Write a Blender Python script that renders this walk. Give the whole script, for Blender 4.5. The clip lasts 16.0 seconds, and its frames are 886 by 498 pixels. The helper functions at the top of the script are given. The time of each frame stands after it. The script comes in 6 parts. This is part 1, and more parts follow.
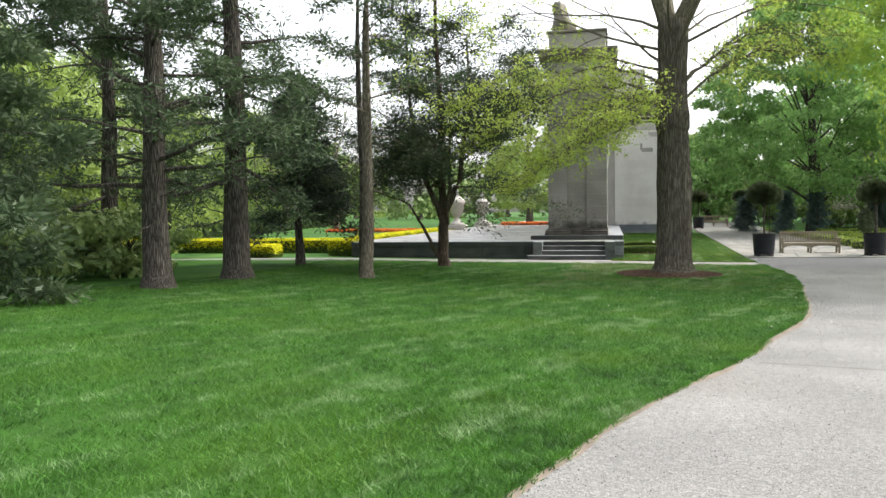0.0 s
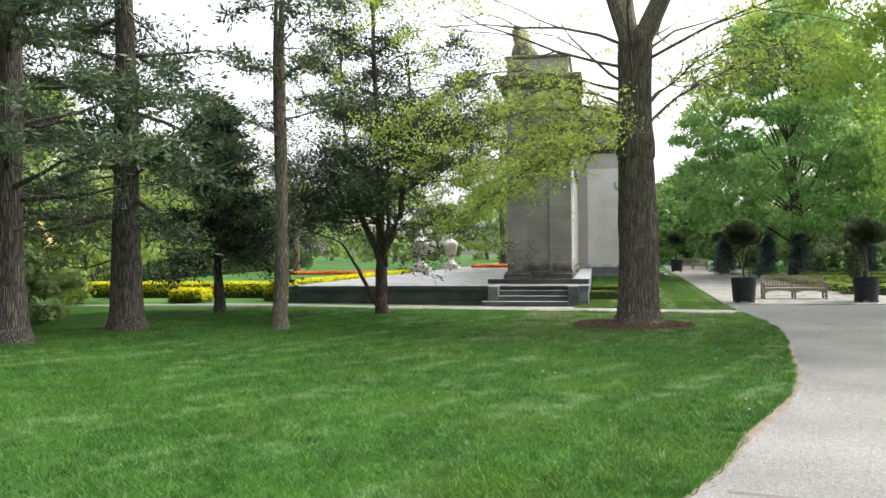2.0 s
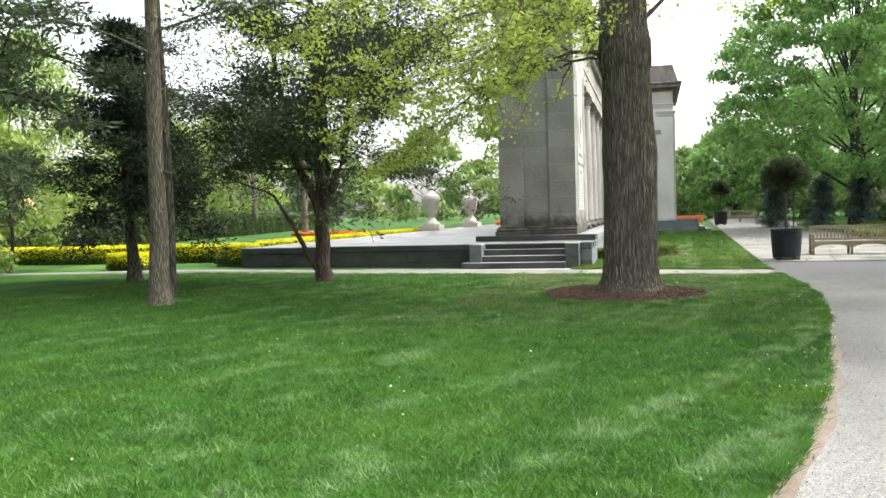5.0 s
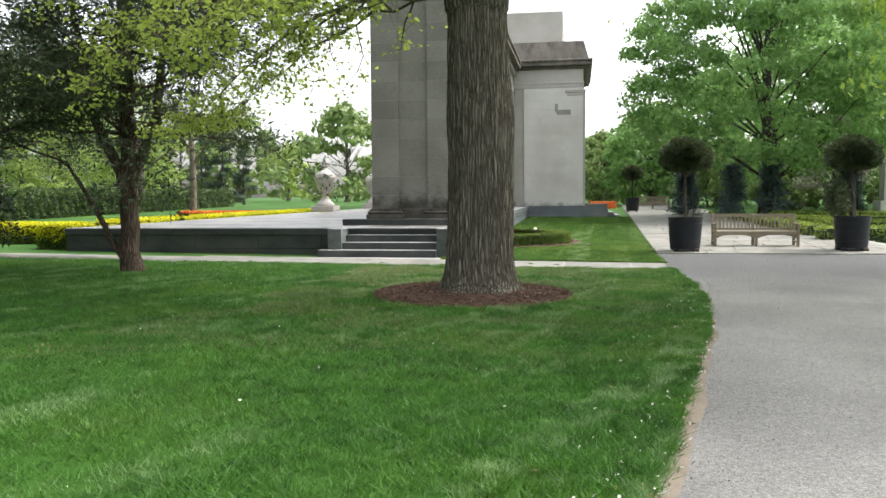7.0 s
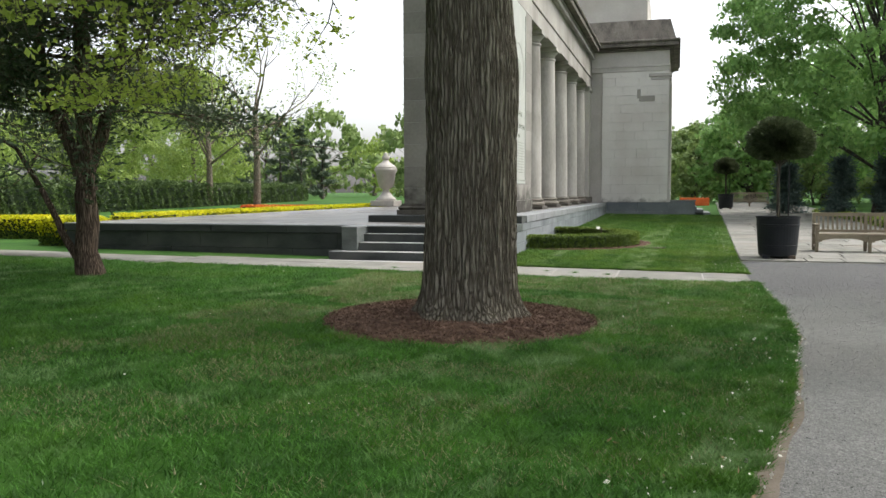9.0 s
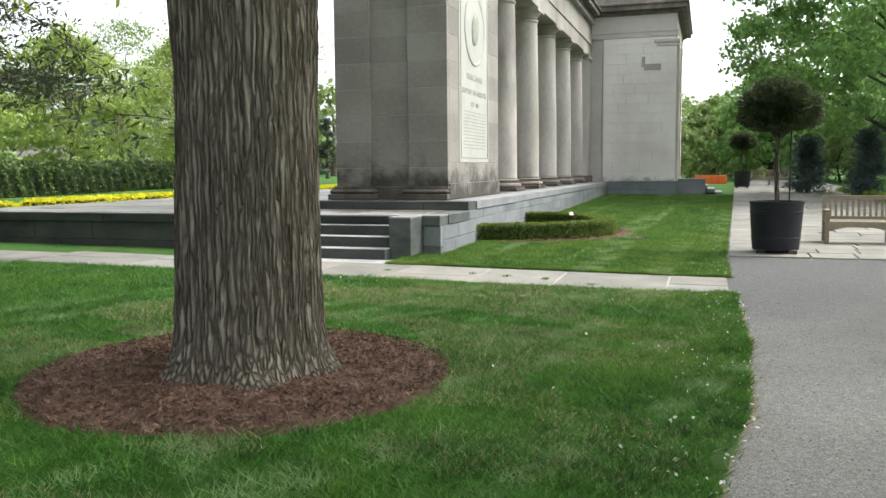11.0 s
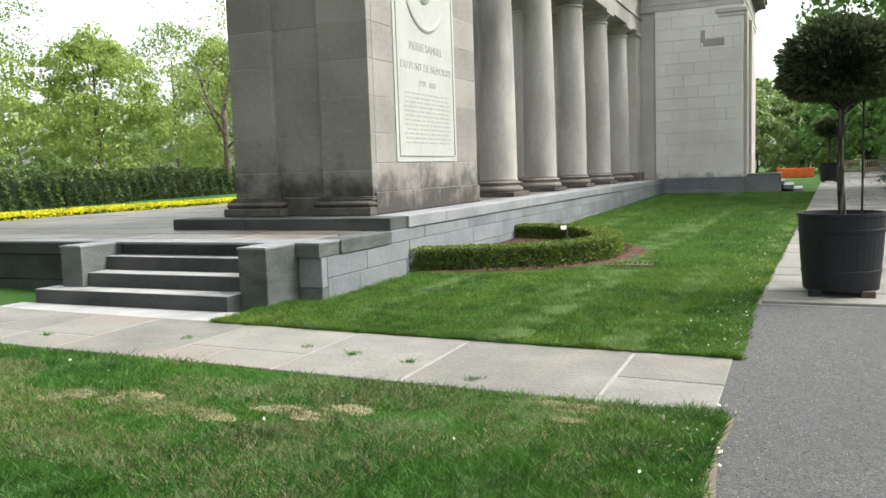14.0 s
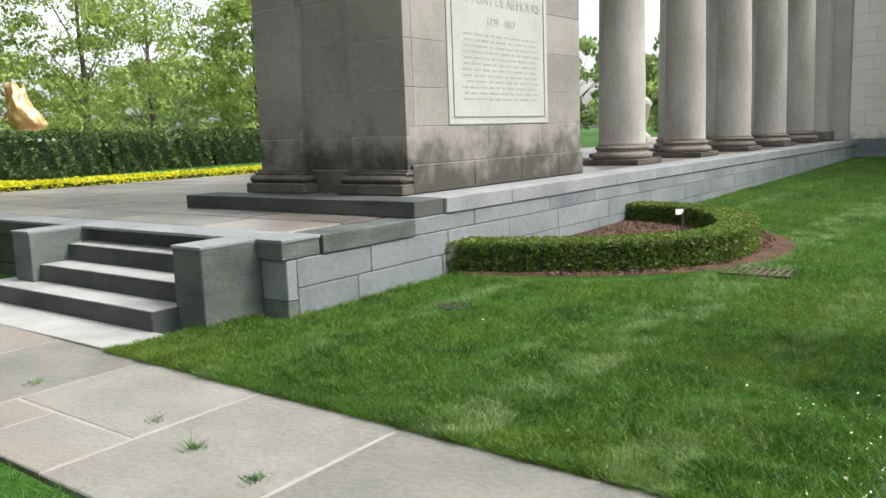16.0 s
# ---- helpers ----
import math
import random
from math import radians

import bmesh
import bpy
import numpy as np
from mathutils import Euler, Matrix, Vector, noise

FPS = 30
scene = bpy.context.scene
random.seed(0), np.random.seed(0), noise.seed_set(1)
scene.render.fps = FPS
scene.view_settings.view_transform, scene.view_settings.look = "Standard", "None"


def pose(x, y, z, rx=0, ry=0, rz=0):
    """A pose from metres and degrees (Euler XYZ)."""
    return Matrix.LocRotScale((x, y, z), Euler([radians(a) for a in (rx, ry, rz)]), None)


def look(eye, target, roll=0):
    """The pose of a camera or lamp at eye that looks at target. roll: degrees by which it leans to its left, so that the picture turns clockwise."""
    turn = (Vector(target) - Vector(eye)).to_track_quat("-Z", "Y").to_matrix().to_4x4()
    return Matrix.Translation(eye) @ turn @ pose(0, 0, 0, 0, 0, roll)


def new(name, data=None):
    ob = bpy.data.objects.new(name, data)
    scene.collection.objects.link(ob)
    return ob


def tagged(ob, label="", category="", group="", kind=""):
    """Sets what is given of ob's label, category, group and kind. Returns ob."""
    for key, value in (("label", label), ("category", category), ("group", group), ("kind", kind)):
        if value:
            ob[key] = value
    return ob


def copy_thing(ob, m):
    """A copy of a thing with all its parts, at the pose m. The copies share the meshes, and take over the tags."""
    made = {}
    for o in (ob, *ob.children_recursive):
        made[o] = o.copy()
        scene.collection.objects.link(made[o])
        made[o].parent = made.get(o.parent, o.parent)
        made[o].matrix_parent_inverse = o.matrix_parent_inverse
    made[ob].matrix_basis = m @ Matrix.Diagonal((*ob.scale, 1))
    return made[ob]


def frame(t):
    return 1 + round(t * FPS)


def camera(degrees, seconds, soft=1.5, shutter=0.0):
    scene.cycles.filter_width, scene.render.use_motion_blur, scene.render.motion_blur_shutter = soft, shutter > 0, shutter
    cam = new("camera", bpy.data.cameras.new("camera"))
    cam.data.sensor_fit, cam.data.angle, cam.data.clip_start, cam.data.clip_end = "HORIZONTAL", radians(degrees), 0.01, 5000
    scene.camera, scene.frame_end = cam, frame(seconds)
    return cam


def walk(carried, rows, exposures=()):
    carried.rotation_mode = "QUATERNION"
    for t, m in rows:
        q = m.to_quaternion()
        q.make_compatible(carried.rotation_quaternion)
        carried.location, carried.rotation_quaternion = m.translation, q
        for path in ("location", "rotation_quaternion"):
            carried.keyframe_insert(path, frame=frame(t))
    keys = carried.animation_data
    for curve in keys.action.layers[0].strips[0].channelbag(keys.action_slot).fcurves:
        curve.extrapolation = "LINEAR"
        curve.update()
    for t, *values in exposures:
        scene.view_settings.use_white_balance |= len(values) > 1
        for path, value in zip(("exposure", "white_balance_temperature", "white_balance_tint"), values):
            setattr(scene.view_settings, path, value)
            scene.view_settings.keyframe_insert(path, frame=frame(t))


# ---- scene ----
cam = camera(57.2, 16.0)
METRES, EYE, TILT, LEAN, TURN = 28.8, 2.02, -0.4, -0.75, 11.8
ROWS = [
    (0.0, 0.0, 0.0, 0.0, -0.06, -2.23, 1.43),
    (0.5, 0.0139, 0.0299, -0.0014, -1.08, 1.21, 0.94),
    (1.0, 0.0235, 0.0591, -0.002, 0.22, 0.47, 0.53),
    (1.5, 0.036, 0.0866, -0.0026, -3.59, -1.12, 1.23),
    (2.0, 0.0493, 0.1151, -0.0024, -1.14, 0.73, 1.28),
    (2.5, 0.0623, 0.1439, -0.0025, -0.92, 0.04, 1.53),
    (3.0, 0.0779, 0.1736, -0.0025, -0.1, 0.43, 2.29),
    (5.5, 0.1504, 0.3133, -0.0129, 2.79, -2.3, 2.23),
    (6.0, 0.1661, 0.3417, -0.0137, 0.76, -1.68, 2.09),
    (6.5, 0.1818, 0.369, -0.0141, 2.35, -2.97, 1.4),
    (7.0, 0.1965, 0.3974, -0.0143, -2.32, -3.4, 1.21),
    (7.5, 0.2093, 0.4265, -0.015, 1.51, -3.37, 1.27),
    (8.0, 0.2202, 0.456, -0.0156, 2.5, -4.06, 0.97),
    (8.5, 0.234, 0.4843, -0.0162, 3.44, -2.98, 0.73),
    (9.0, 0.2452, 0.5121, -0.017, 4.28, -3.57, 0.88),
    (9.5, 0.2595, 0.5398, -0.0176, 1.38, -5.35, 0.84),
    (12.0, 0.324, 0.6836, -0.014, 8.75, -5.03, 1.39),
    (12.5, 0.3348, 0.7133, -0.0145, 8.59, -5.71, 1.34),
    (13.0, 0.3478, 0.743, -0.0144, 9.11, -4.37, 1.65),
    (13.5, 0.356, 0.7729, -0.0144, 11.57, -4.99, 2.61),
    (14.0, 0.366, 0.7997, -0.0148, 12.19, -4.95, 2.54),
    (14.5, 0.3748, 0.8283, -0.0142, 14.3, -5.22, 1.7),
    (15.0, 0.3819, 0.8575, -0.0136, 17.06, -5.74, 1.95),
    (15.5, 0.3888, 0.8858, -0.0128, 21.81, -6.47, 2.2),
    (16.0, 0.3914, 0.9142, -0.0119, 25.03, -7.47, 2.46),
]
walk(cam, [(t, pose(0, 0, EYE, TILT, LEAN, TURN) @ pose(METRES * x, METRES * y, METRES * z, 90 + pitch, roll, yaw)) for t, x, y, z, yaw, pitch, roll in ROWS], [(0.0, 1.66), (3.2, 1.8), (5.5, 2.0), (6.5, 1.9), (8.0, 1.44), (9.7, 1.3), (12.0, 1.95), (12.7, 1.8), (14.0, 1.68), (16.0, 1.5)])

# ---- world and sun ----
world = bpy.data.worlds.new("world")
scene.world = world
world.use_nodes = True
wn = world.node_tree
sky = wn.nodes.new("ShaderNodeTexSky")
sky.sky_type, sky.sun_disc = "NISHITA", False
SUN_EL, SUN_AZ = 54.0, 62.0          # degrees; azimuth from +y towards +x
sky.sun_elevation, sky.sun_rotation = radians(SUN_EL), radians(SUN_AZ)
sky.air_density, sky.dust_density, sky.ozone_density = 1.0, 4.0, 1.0
haze = wn.nodes.new("ShaderNodeHueSaturation")
haze.inputs["Saturation"].default_value = 0.25
back = wn.nodes["Background"]
back.inputs["Strength"].default_value = 0.15
wn.links.new(sky.outputs["Color"], haze.inputs["Color"])
wn.links.new(haze.outputs["Color"], back.inputs["Color"])
sun = new("sun", bpy.data.lights.new("sun", "SUN"))
sun.data.energy, sun.data.angle, sun.data.color = 1.0, radians(24), (1.0, 0.95, 0.87)
sa, se = radians(SUN_AZ), radians(SUN_EL)
sun.matrix_world = look((30 * math.sin(sa) * math.cos(se), 30 * math.cos(sa) * math.cos(se), 30 * math.sin(se)), (0, 0, 0))

# ---- materials ----


def mat(name, a, b, scale=3.0, fine=40.0, rough=0.85, bump=0.3, spec=0.3, metal=0.0, c=None, stretch=(1, 1, 1), rand=0.0, dirt=None, ygrad=None, chips=0.0):
    """Two-scale noise material in object space: colour from a to b (and stains of c), with grain and bump."""
    m = bpy.data.materials.new(name)
    m.use_nodes = True
    nt = m.node_tree
    n, l = nt.nodes, nt.links
    p = n["Principled BSDF"]
    geo = n.new("ShaderNodeNewGeometry")
    mp = n.new("ShaderNodeMapping")
    mp.inputs["Scale"].default_value = stretch
    l.new(geo.outputs["Position"], mp.inputs["Vector"])
    big, small = n.new("ShaderNodeTexNoise"), n.new("ShaderNodeTexNoise")
    for t, s, d in ((big, scale, 5), (small, fine, 3)):
        t.inputs["Scale"].default_value, t.inputs["Detail"].default_value = s, d
        l.new(mp.outputs["Vector"], t.inputs["Vector"])
    add = n.new("ShaderNodeMath")
    add.operation = "MULTIPLY_ADD"
    l.new(small.outputs["Fac"], add.inputs[0])
    add.inputs[1].default_value = 0.5
    l.new(big.outputs["Fac"], add.inputs[2])
    ramp = n.new("ShaderNodeMapRange")
    ramp.inputs["From Min"].default_value, ramp.inputs["From Max"].default_value = 0.48, 1.02
    l.new(add.outputs[0], ramp.inputs["Value"])
    fac = ramp.outputs[0]
    if rand:
        info = n.new("ShaderNodeObjectInfo")
        r2 = n.new("ShaderNodeMath")
        r2.operation = "MULTIPLY_ADD"
        off = n.new("ShaderNodeMath")
        off.operation = "SUBTRACT"
        off.inputs[1].default_value = 0.5
        l.new(info.outputs["Random"], off.inputs[0])
        l.new(off.outputs[0], r2.inputs[0])
        r2.inputs[1].default_value = rand
        l.new(fac, r2.inputs[2])
        r2.use_clamp = True
        fac = r2.outputs[0]
    mix = n.new("ShaderNodeMix")
    mix.data_type = "RGBA"
    l.new(fac, mix.inputs["Factor"])
    mix.inputs["A"].default_value, mix.inputs["B"].default_value = (*a, 1), (*b, 1)
    col = mix.outputs["Result"]
    if c:
        st = n.new("ShaderNodeTexNoise")
        st.inputs["Scale"].default_value, st.inputs["Detail"].default_value = scale * 0.45, 6
        l.new(mp.outputs["Vector"], st.inputs["Vector"])
        sr = n.new("ShaderNodeMapRange")
        sr.inputs["From Min"].default_value, sr.inputs["From Max"].default_value = 0.52, 0.7
        l.new(st.outputs["Fac"], sr.inputs["Value"])
        m2 = n.new("ShaderNodeMix")
        m2.data_type = "RGBA"
        l.new(sr.outputs[0], m2.inputs["Factor"])
        l.new(col, m2.inputs["A"])
        m2.inputs["B"].default_value = (*c, 1)
        col = m2.outputs["Result"]
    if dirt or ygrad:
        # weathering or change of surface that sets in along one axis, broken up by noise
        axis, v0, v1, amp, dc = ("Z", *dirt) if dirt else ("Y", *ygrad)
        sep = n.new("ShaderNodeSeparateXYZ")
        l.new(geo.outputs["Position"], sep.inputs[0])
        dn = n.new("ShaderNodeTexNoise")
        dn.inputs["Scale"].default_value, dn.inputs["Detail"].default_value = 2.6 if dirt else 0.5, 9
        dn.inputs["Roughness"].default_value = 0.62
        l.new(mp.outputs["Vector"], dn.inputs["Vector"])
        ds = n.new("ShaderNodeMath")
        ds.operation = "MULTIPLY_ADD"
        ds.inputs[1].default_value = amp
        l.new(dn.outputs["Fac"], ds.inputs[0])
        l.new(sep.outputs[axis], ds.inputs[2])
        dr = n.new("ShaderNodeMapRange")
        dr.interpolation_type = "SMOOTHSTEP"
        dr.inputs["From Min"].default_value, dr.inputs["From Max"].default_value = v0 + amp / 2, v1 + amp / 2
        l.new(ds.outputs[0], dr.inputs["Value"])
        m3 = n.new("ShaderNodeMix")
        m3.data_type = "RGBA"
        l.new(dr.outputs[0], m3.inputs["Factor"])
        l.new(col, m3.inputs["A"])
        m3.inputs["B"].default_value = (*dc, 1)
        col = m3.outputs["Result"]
    if chips:
        # stone chips of different tone bound in the surface, two sizes
        for size, lo, hi in ((chips, 0.6, 1.42), (chips * 0.3, 0.85, 1.16)):
            vo = n.new("ShaderNodeTexVoronoi")
            vo.inputs["Scale"].default_value = size
            l.new(geo.outputs["Position"], vo.inputs["Vector"])
            sv = n.new("ShaderNodeSeparateXYZ")
            l.new(vo.outputs["Color"], sv.inputs[0])
            vr = n.new("ShaderNodeMapRange")
            vr.inputs["To Min"].default_value, vr.inputs["To Max"].default_value = lo, hi
            l.new(sv.outputs["X"], vr.inputs["Value"])
            mm = n.new("ShaderNodeVectorMath")
            mm.operation = "SCALE"
            l.new(col, mm.inputs[0])
            l.new(vr.outputs[0], mm.inputs["Scale"])
            col = mm.outputs[0]
    l.new(col, p.inputs["Base Color"])
    p.inputs["Roughness"].default_value, p.inputs["Metallic"].default_value = rough, metal
    p.inputs["Specular IOR Level"].default_value = spec
    if bump:
        bn = n.new("ShaderNodeBump")
        bn.inputs["Strength"].default_value, bn.inputs["Distance"].default_value = bump, 0.02
        l.new(add.outputs[0], bn.inputs["Height"])
        l.new(bn.outputs["Normal"], p.inputs["Normal"])
    return m


def leaf_mat(name, a, b, translucency=0.35):
    """Foliage whose tone changes from leaf to leaf, letting some light through."""
    m = bpy.data.materials.new(name)
    m.use_nodes = True
    n, l = m.node_tree.nodes, m.node_tree.links
    p, out = n["Principled BSDF"], n["Material Output"]
    geo = n.new("ShaderNodeNewGeometry")
    big = n.new("ShaderNodeTexNoise")
    big.inputs["Scale"].default_value = 0.8
    l.new(geo.outputs["Position"], big.inputs["Vector"])
    av = n.new("ShaderNodeMath")
    av.operation = "MULTIPLY_ADD"
    av.inputs[1].default_value = 0.5
    l.new(geo.outputs["Random Per Island"], av.inputs[0])
    hv = n.new("ShaderNodeMath")
    hv.operation = "MULTIPLY_ADD"
    hv.inputs[1].default_value, hv.inputs[2].default_value = 1.4, -0.45
    l.new(big.outputs["Fac"], hv.inputs[0])
    l.new(hv.outputs[0], av.inputs[2])
    av.use_clamp = True
    mix = n.new("ShaderNodeMix")
    mix.data_type = "RGBA"
    l.new(av.outputs[0], mix.inputs["Factor"])
    mix.inputs["A"].default_value, mix.inputs["B"].default_value = (*a, 1), (*b, 1)
    l.new(mix.outputs["Result"], p.inputs["Base Color"])
    p.inputs["Roughness"].default_value, p.inputs["Specular IOR Level"].default_value = 0.5, 0.3
    tr = n.new("ShaderNodeBsdfTranslucent")
    l.new(mix.outputs["Result"], tr.inputs["Color"])
    ms = n.new("ShaderNodeMixShader")
    ms.inputs[0].default_value = translucency
    l.new(p.outputs[0], ms.inputs[1])
    l.new(tr.outputs[0], ms.inputs[2])
    l.new(ms.outputs[0], out.inputs["Surface"])
    return m


def grass_mat(name, dark, mid, pale, warm, streak, along, across, amount):
    """Turf: tone from blade to blade and tuft to tuft, warmer patches, pale broken mowing streaks (sheen of leaning
    blades as colour).
    """
    m = bpy.data.materials.new(name)
    m.use_nodes = True
    n, l = m.node_tree.nodes, m.node_tree.links
    p, out = n["Principled BSDF"], n["Material Output"]
    geo = n.new("ShaderNodeNewGeometry")

    def fleck(scale, detail, lo, hi, vector):
        t, r = n.new("ShaderNodeTexNoise"), n.new("ShaderNodeMapRange")
        t.inputs["Scale"].default_value, t.inputs["Detail"].default_value = scale, detail
        l.new(vector, t.inputs["Vector"])
        r.inputs["From Min"].default_value, r.inputs["From Max"].default_value = lo, hi
        l.new(t.outputs["Fac"], r.inputs["Value"])
        return r.outputs[0]

    def math2(op, x, y):
        q = n.new("ShaderNodeMath")
        q.operation, q.use_clamp = op, True
        for i, v in enumerate((x, y)):
            if isinstance(v, float):
                q.inputs[i].default_value = v
            else:
                l.new(v, q.inputs[i])
        return q.outputs[0]

    def mixed(fac, x, y):
        q = n.new("ShaderNodeMix")
        q.data_type = "RGBA"
        l.new(fac, q.inputs["Factor"])
        for k, v in (("A", x), ("B", y)):
            if isinstance(v, tuple):
                q.inputs[k].default_value = (*v, 1)
            else:
                l.new(v, q.inputs[k])
        return q.outputs["Result"]

    pos = geo.outputs["Position"]
    rot, scl = n.new("ShaderNodeMapping"), n.new("ShaderNodeMapping")
    rot.inputs["Rotation"].default_value = (0, 0, radians(streak))
    scl.inputs["Scale"].default_value = (across, along, 0.0)
    l.new(pos, rot.inputs["Vector"])
    l.new(rot.outputs["Vector"], scl.inputs["Vector"])
    tone = math2("ADD", math2("MULTIPLY", geo.outputs["Random Per Island"], 0.52), math2("ADD", math2("MULTIPLY", fleck(6.0, 3, 0.36, 0.64, pos), 0.45), math2("MULTIPLY", fleck(1.7, 4, 0.40, 0.64, pos), 0.35)))
    col = mixed(tone, dark, mid)
    col = mixed(math2("MULTIPLY", fleck(0.55, 4, 0.48, 0.68, pos), 0.55), col, warm)
    # streak mask: light off leaning mown blades, mixed in as a pale colour
    worn = math2("MULTIPLY", fleck(1.0, 5, 0.51, 0.60, scl.outputs["Vector"]), fleck(2.6, 4, 0.44, 0.58, pos))
    col = mixed(math2("MULTIPLY", worn, amount), col, pale)
    l.new(col, p.inputs["Base Color"])
    p.inputs["Roughness"].default_value, p.inputs["Specular IOR Level"].default_value = 0.5, 0.3
    tr, ms = n.new("ShaderNodeBsdfTranslucent"), n.new("ShaderNodeMixShader")
    l.new(col, tr.inputs["Color"])
    ms.inputs[0].default_value = 0.4
    l.new(p.outputs[0], ms.inputs[1])
    l.new(tr.outputs[0], ms.inputs[2])
    l.new(ms.outputs[0], out.inputs["Surface"])
    return m


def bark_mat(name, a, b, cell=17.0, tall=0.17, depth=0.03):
    """Furrowed bark: long interlaced plates (cells drawn out upwards); furrows dark by bark tone and painted-in shade.
    """
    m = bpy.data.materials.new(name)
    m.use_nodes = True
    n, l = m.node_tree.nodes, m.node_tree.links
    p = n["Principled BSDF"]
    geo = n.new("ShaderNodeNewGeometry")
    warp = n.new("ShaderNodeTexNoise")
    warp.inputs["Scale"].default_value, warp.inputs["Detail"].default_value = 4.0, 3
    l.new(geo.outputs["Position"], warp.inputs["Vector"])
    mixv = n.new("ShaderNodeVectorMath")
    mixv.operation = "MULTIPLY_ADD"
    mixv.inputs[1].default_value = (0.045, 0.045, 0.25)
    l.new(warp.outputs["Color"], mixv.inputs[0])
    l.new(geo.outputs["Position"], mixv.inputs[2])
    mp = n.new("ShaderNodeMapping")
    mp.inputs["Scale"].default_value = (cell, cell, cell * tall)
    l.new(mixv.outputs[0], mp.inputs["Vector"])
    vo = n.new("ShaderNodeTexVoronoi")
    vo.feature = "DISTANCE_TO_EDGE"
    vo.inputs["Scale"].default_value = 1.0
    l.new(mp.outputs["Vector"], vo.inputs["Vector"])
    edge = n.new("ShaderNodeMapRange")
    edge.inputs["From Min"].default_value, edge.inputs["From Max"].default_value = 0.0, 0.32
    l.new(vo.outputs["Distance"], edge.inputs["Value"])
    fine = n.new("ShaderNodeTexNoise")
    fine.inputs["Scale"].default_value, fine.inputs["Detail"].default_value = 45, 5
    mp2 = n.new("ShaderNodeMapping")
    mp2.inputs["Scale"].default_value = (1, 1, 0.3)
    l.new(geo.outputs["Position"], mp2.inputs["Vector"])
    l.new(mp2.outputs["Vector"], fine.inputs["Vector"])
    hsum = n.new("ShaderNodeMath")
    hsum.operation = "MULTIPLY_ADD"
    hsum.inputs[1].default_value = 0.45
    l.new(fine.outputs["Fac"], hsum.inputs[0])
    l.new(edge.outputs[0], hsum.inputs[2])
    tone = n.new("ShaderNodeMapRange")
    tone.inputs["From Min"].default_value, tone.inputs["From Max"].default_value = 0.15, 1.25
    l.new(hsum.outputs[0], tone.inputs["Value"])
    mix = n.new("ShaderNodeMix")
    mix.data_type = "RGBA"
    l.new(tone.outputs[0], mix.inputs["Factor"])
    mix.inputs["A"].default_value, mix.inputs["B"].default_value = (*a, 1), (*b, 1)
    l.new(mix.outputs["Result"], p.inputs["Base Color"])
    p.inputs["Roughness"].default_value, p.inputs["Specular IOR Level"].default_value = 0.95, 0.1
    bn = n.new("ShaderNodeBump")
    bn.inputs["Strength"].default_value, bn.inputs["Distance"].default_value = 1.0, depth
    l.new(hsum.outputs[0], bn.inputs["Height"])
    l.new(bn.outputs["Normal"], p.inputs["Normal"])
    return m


LAWN = mat("lawn", (0.020, 0.062, 0.012), (0.056, 0.130, 0.028), 0.55, 22, 0.9, 0.6, 0.1, c=(0.075, 0.15, 0.032))
TURF = mat("turf_floor", (0.012, 0.040, 0.006), (0.042, 0.105, 0.018), 0.8, 30, 0.95, 0.6, 0.05, c=(0.035, 0.08, 0.016))
GRASS = grass_mat("grass_blade", (0.010, 0.046, 0.005), (0.077, 0.205, 0.027), (0.21, 0.32, 0.135), (0.105, 0.210, 0.020), 22, 0.30, 2.3, 0.7)
GRASSP = grass_mat("panel_grass_blade", (0.014, 0.055, 0.005), (0.098, 0.205, 0.026), (0.24, 0.34, 0.14), (0.18, 0.255, 0.035), 2, 0.04, 1.1, 0.8)
GRAVEL = mat("gravel_path", (0.127, 0.126, 0.119), (0.250, 0.246, 0.232), 0.4, 75, 0.95, 0.8, 0.2, c=(0.175, 0.167, 0.153), ygrad=(25.0, 30.0, 4.0, (0.092, 0.093, 0.094)), chips=150.0)
EARTH = mat("bare_earth", (0.19, 0.165, 0.10), (0.31, 0.27, 0.175), 3, 60, 0.95, 0.6, 0.1)
MULCH = mat("mulch", (0.04, 0.024, 0.018), (0.12, 0.072, 0.052), 5, 45, 0.95, 1.0, 0.1)
MULCHCHIP = mat("mulch_chip", (0.04, 0.024, 0.018), (0.21, 0.14, 0.105), 9, 60, 0.95, 0.3, 0.1)
FLAG = mat("flagstone", (0.135, 0.135, 0.119), (0.238, 0.233, 0.211), 1.6, 30, 0.8, 0.9, 0.35, c=(0.215, 0.19, 0.165), rand=0.6)
FLAGT = mat("terrace_flagstone", (0.085, 0.078, 0.07), (0.25, 0.23, 0.205), 1.1, 18, 0.36, 0.25, 0.5, c=(0.15, 0.128, 0.11), rand=0.7)
# pale tone holds the sky light on the treads; also the landing slab
TREAD = mat("pale_slab_skylit_tread", (0.26, 0.265, 0.262), (0.40, 0.405, 0.40), 2.0, 25, 0.6, 0.2, 0.4, c=(0.22, 0.225, 0.22))
JOINT = mat("mortar_joint", (0.25, 0.245, 0.23), (0.36, 0.355, 0.335), 6, 60, 0.95, 0.2, 0.1)
STONE = mat("limestone", (0.285, 0.27, 0.245), (0.41, 0.39, 0.36), 0.9, 14, 0.85, 0.2, 0.25, c=(0.20, 0.185, 0.165), stretch=(1, 1, 0.45), rand=0.35)
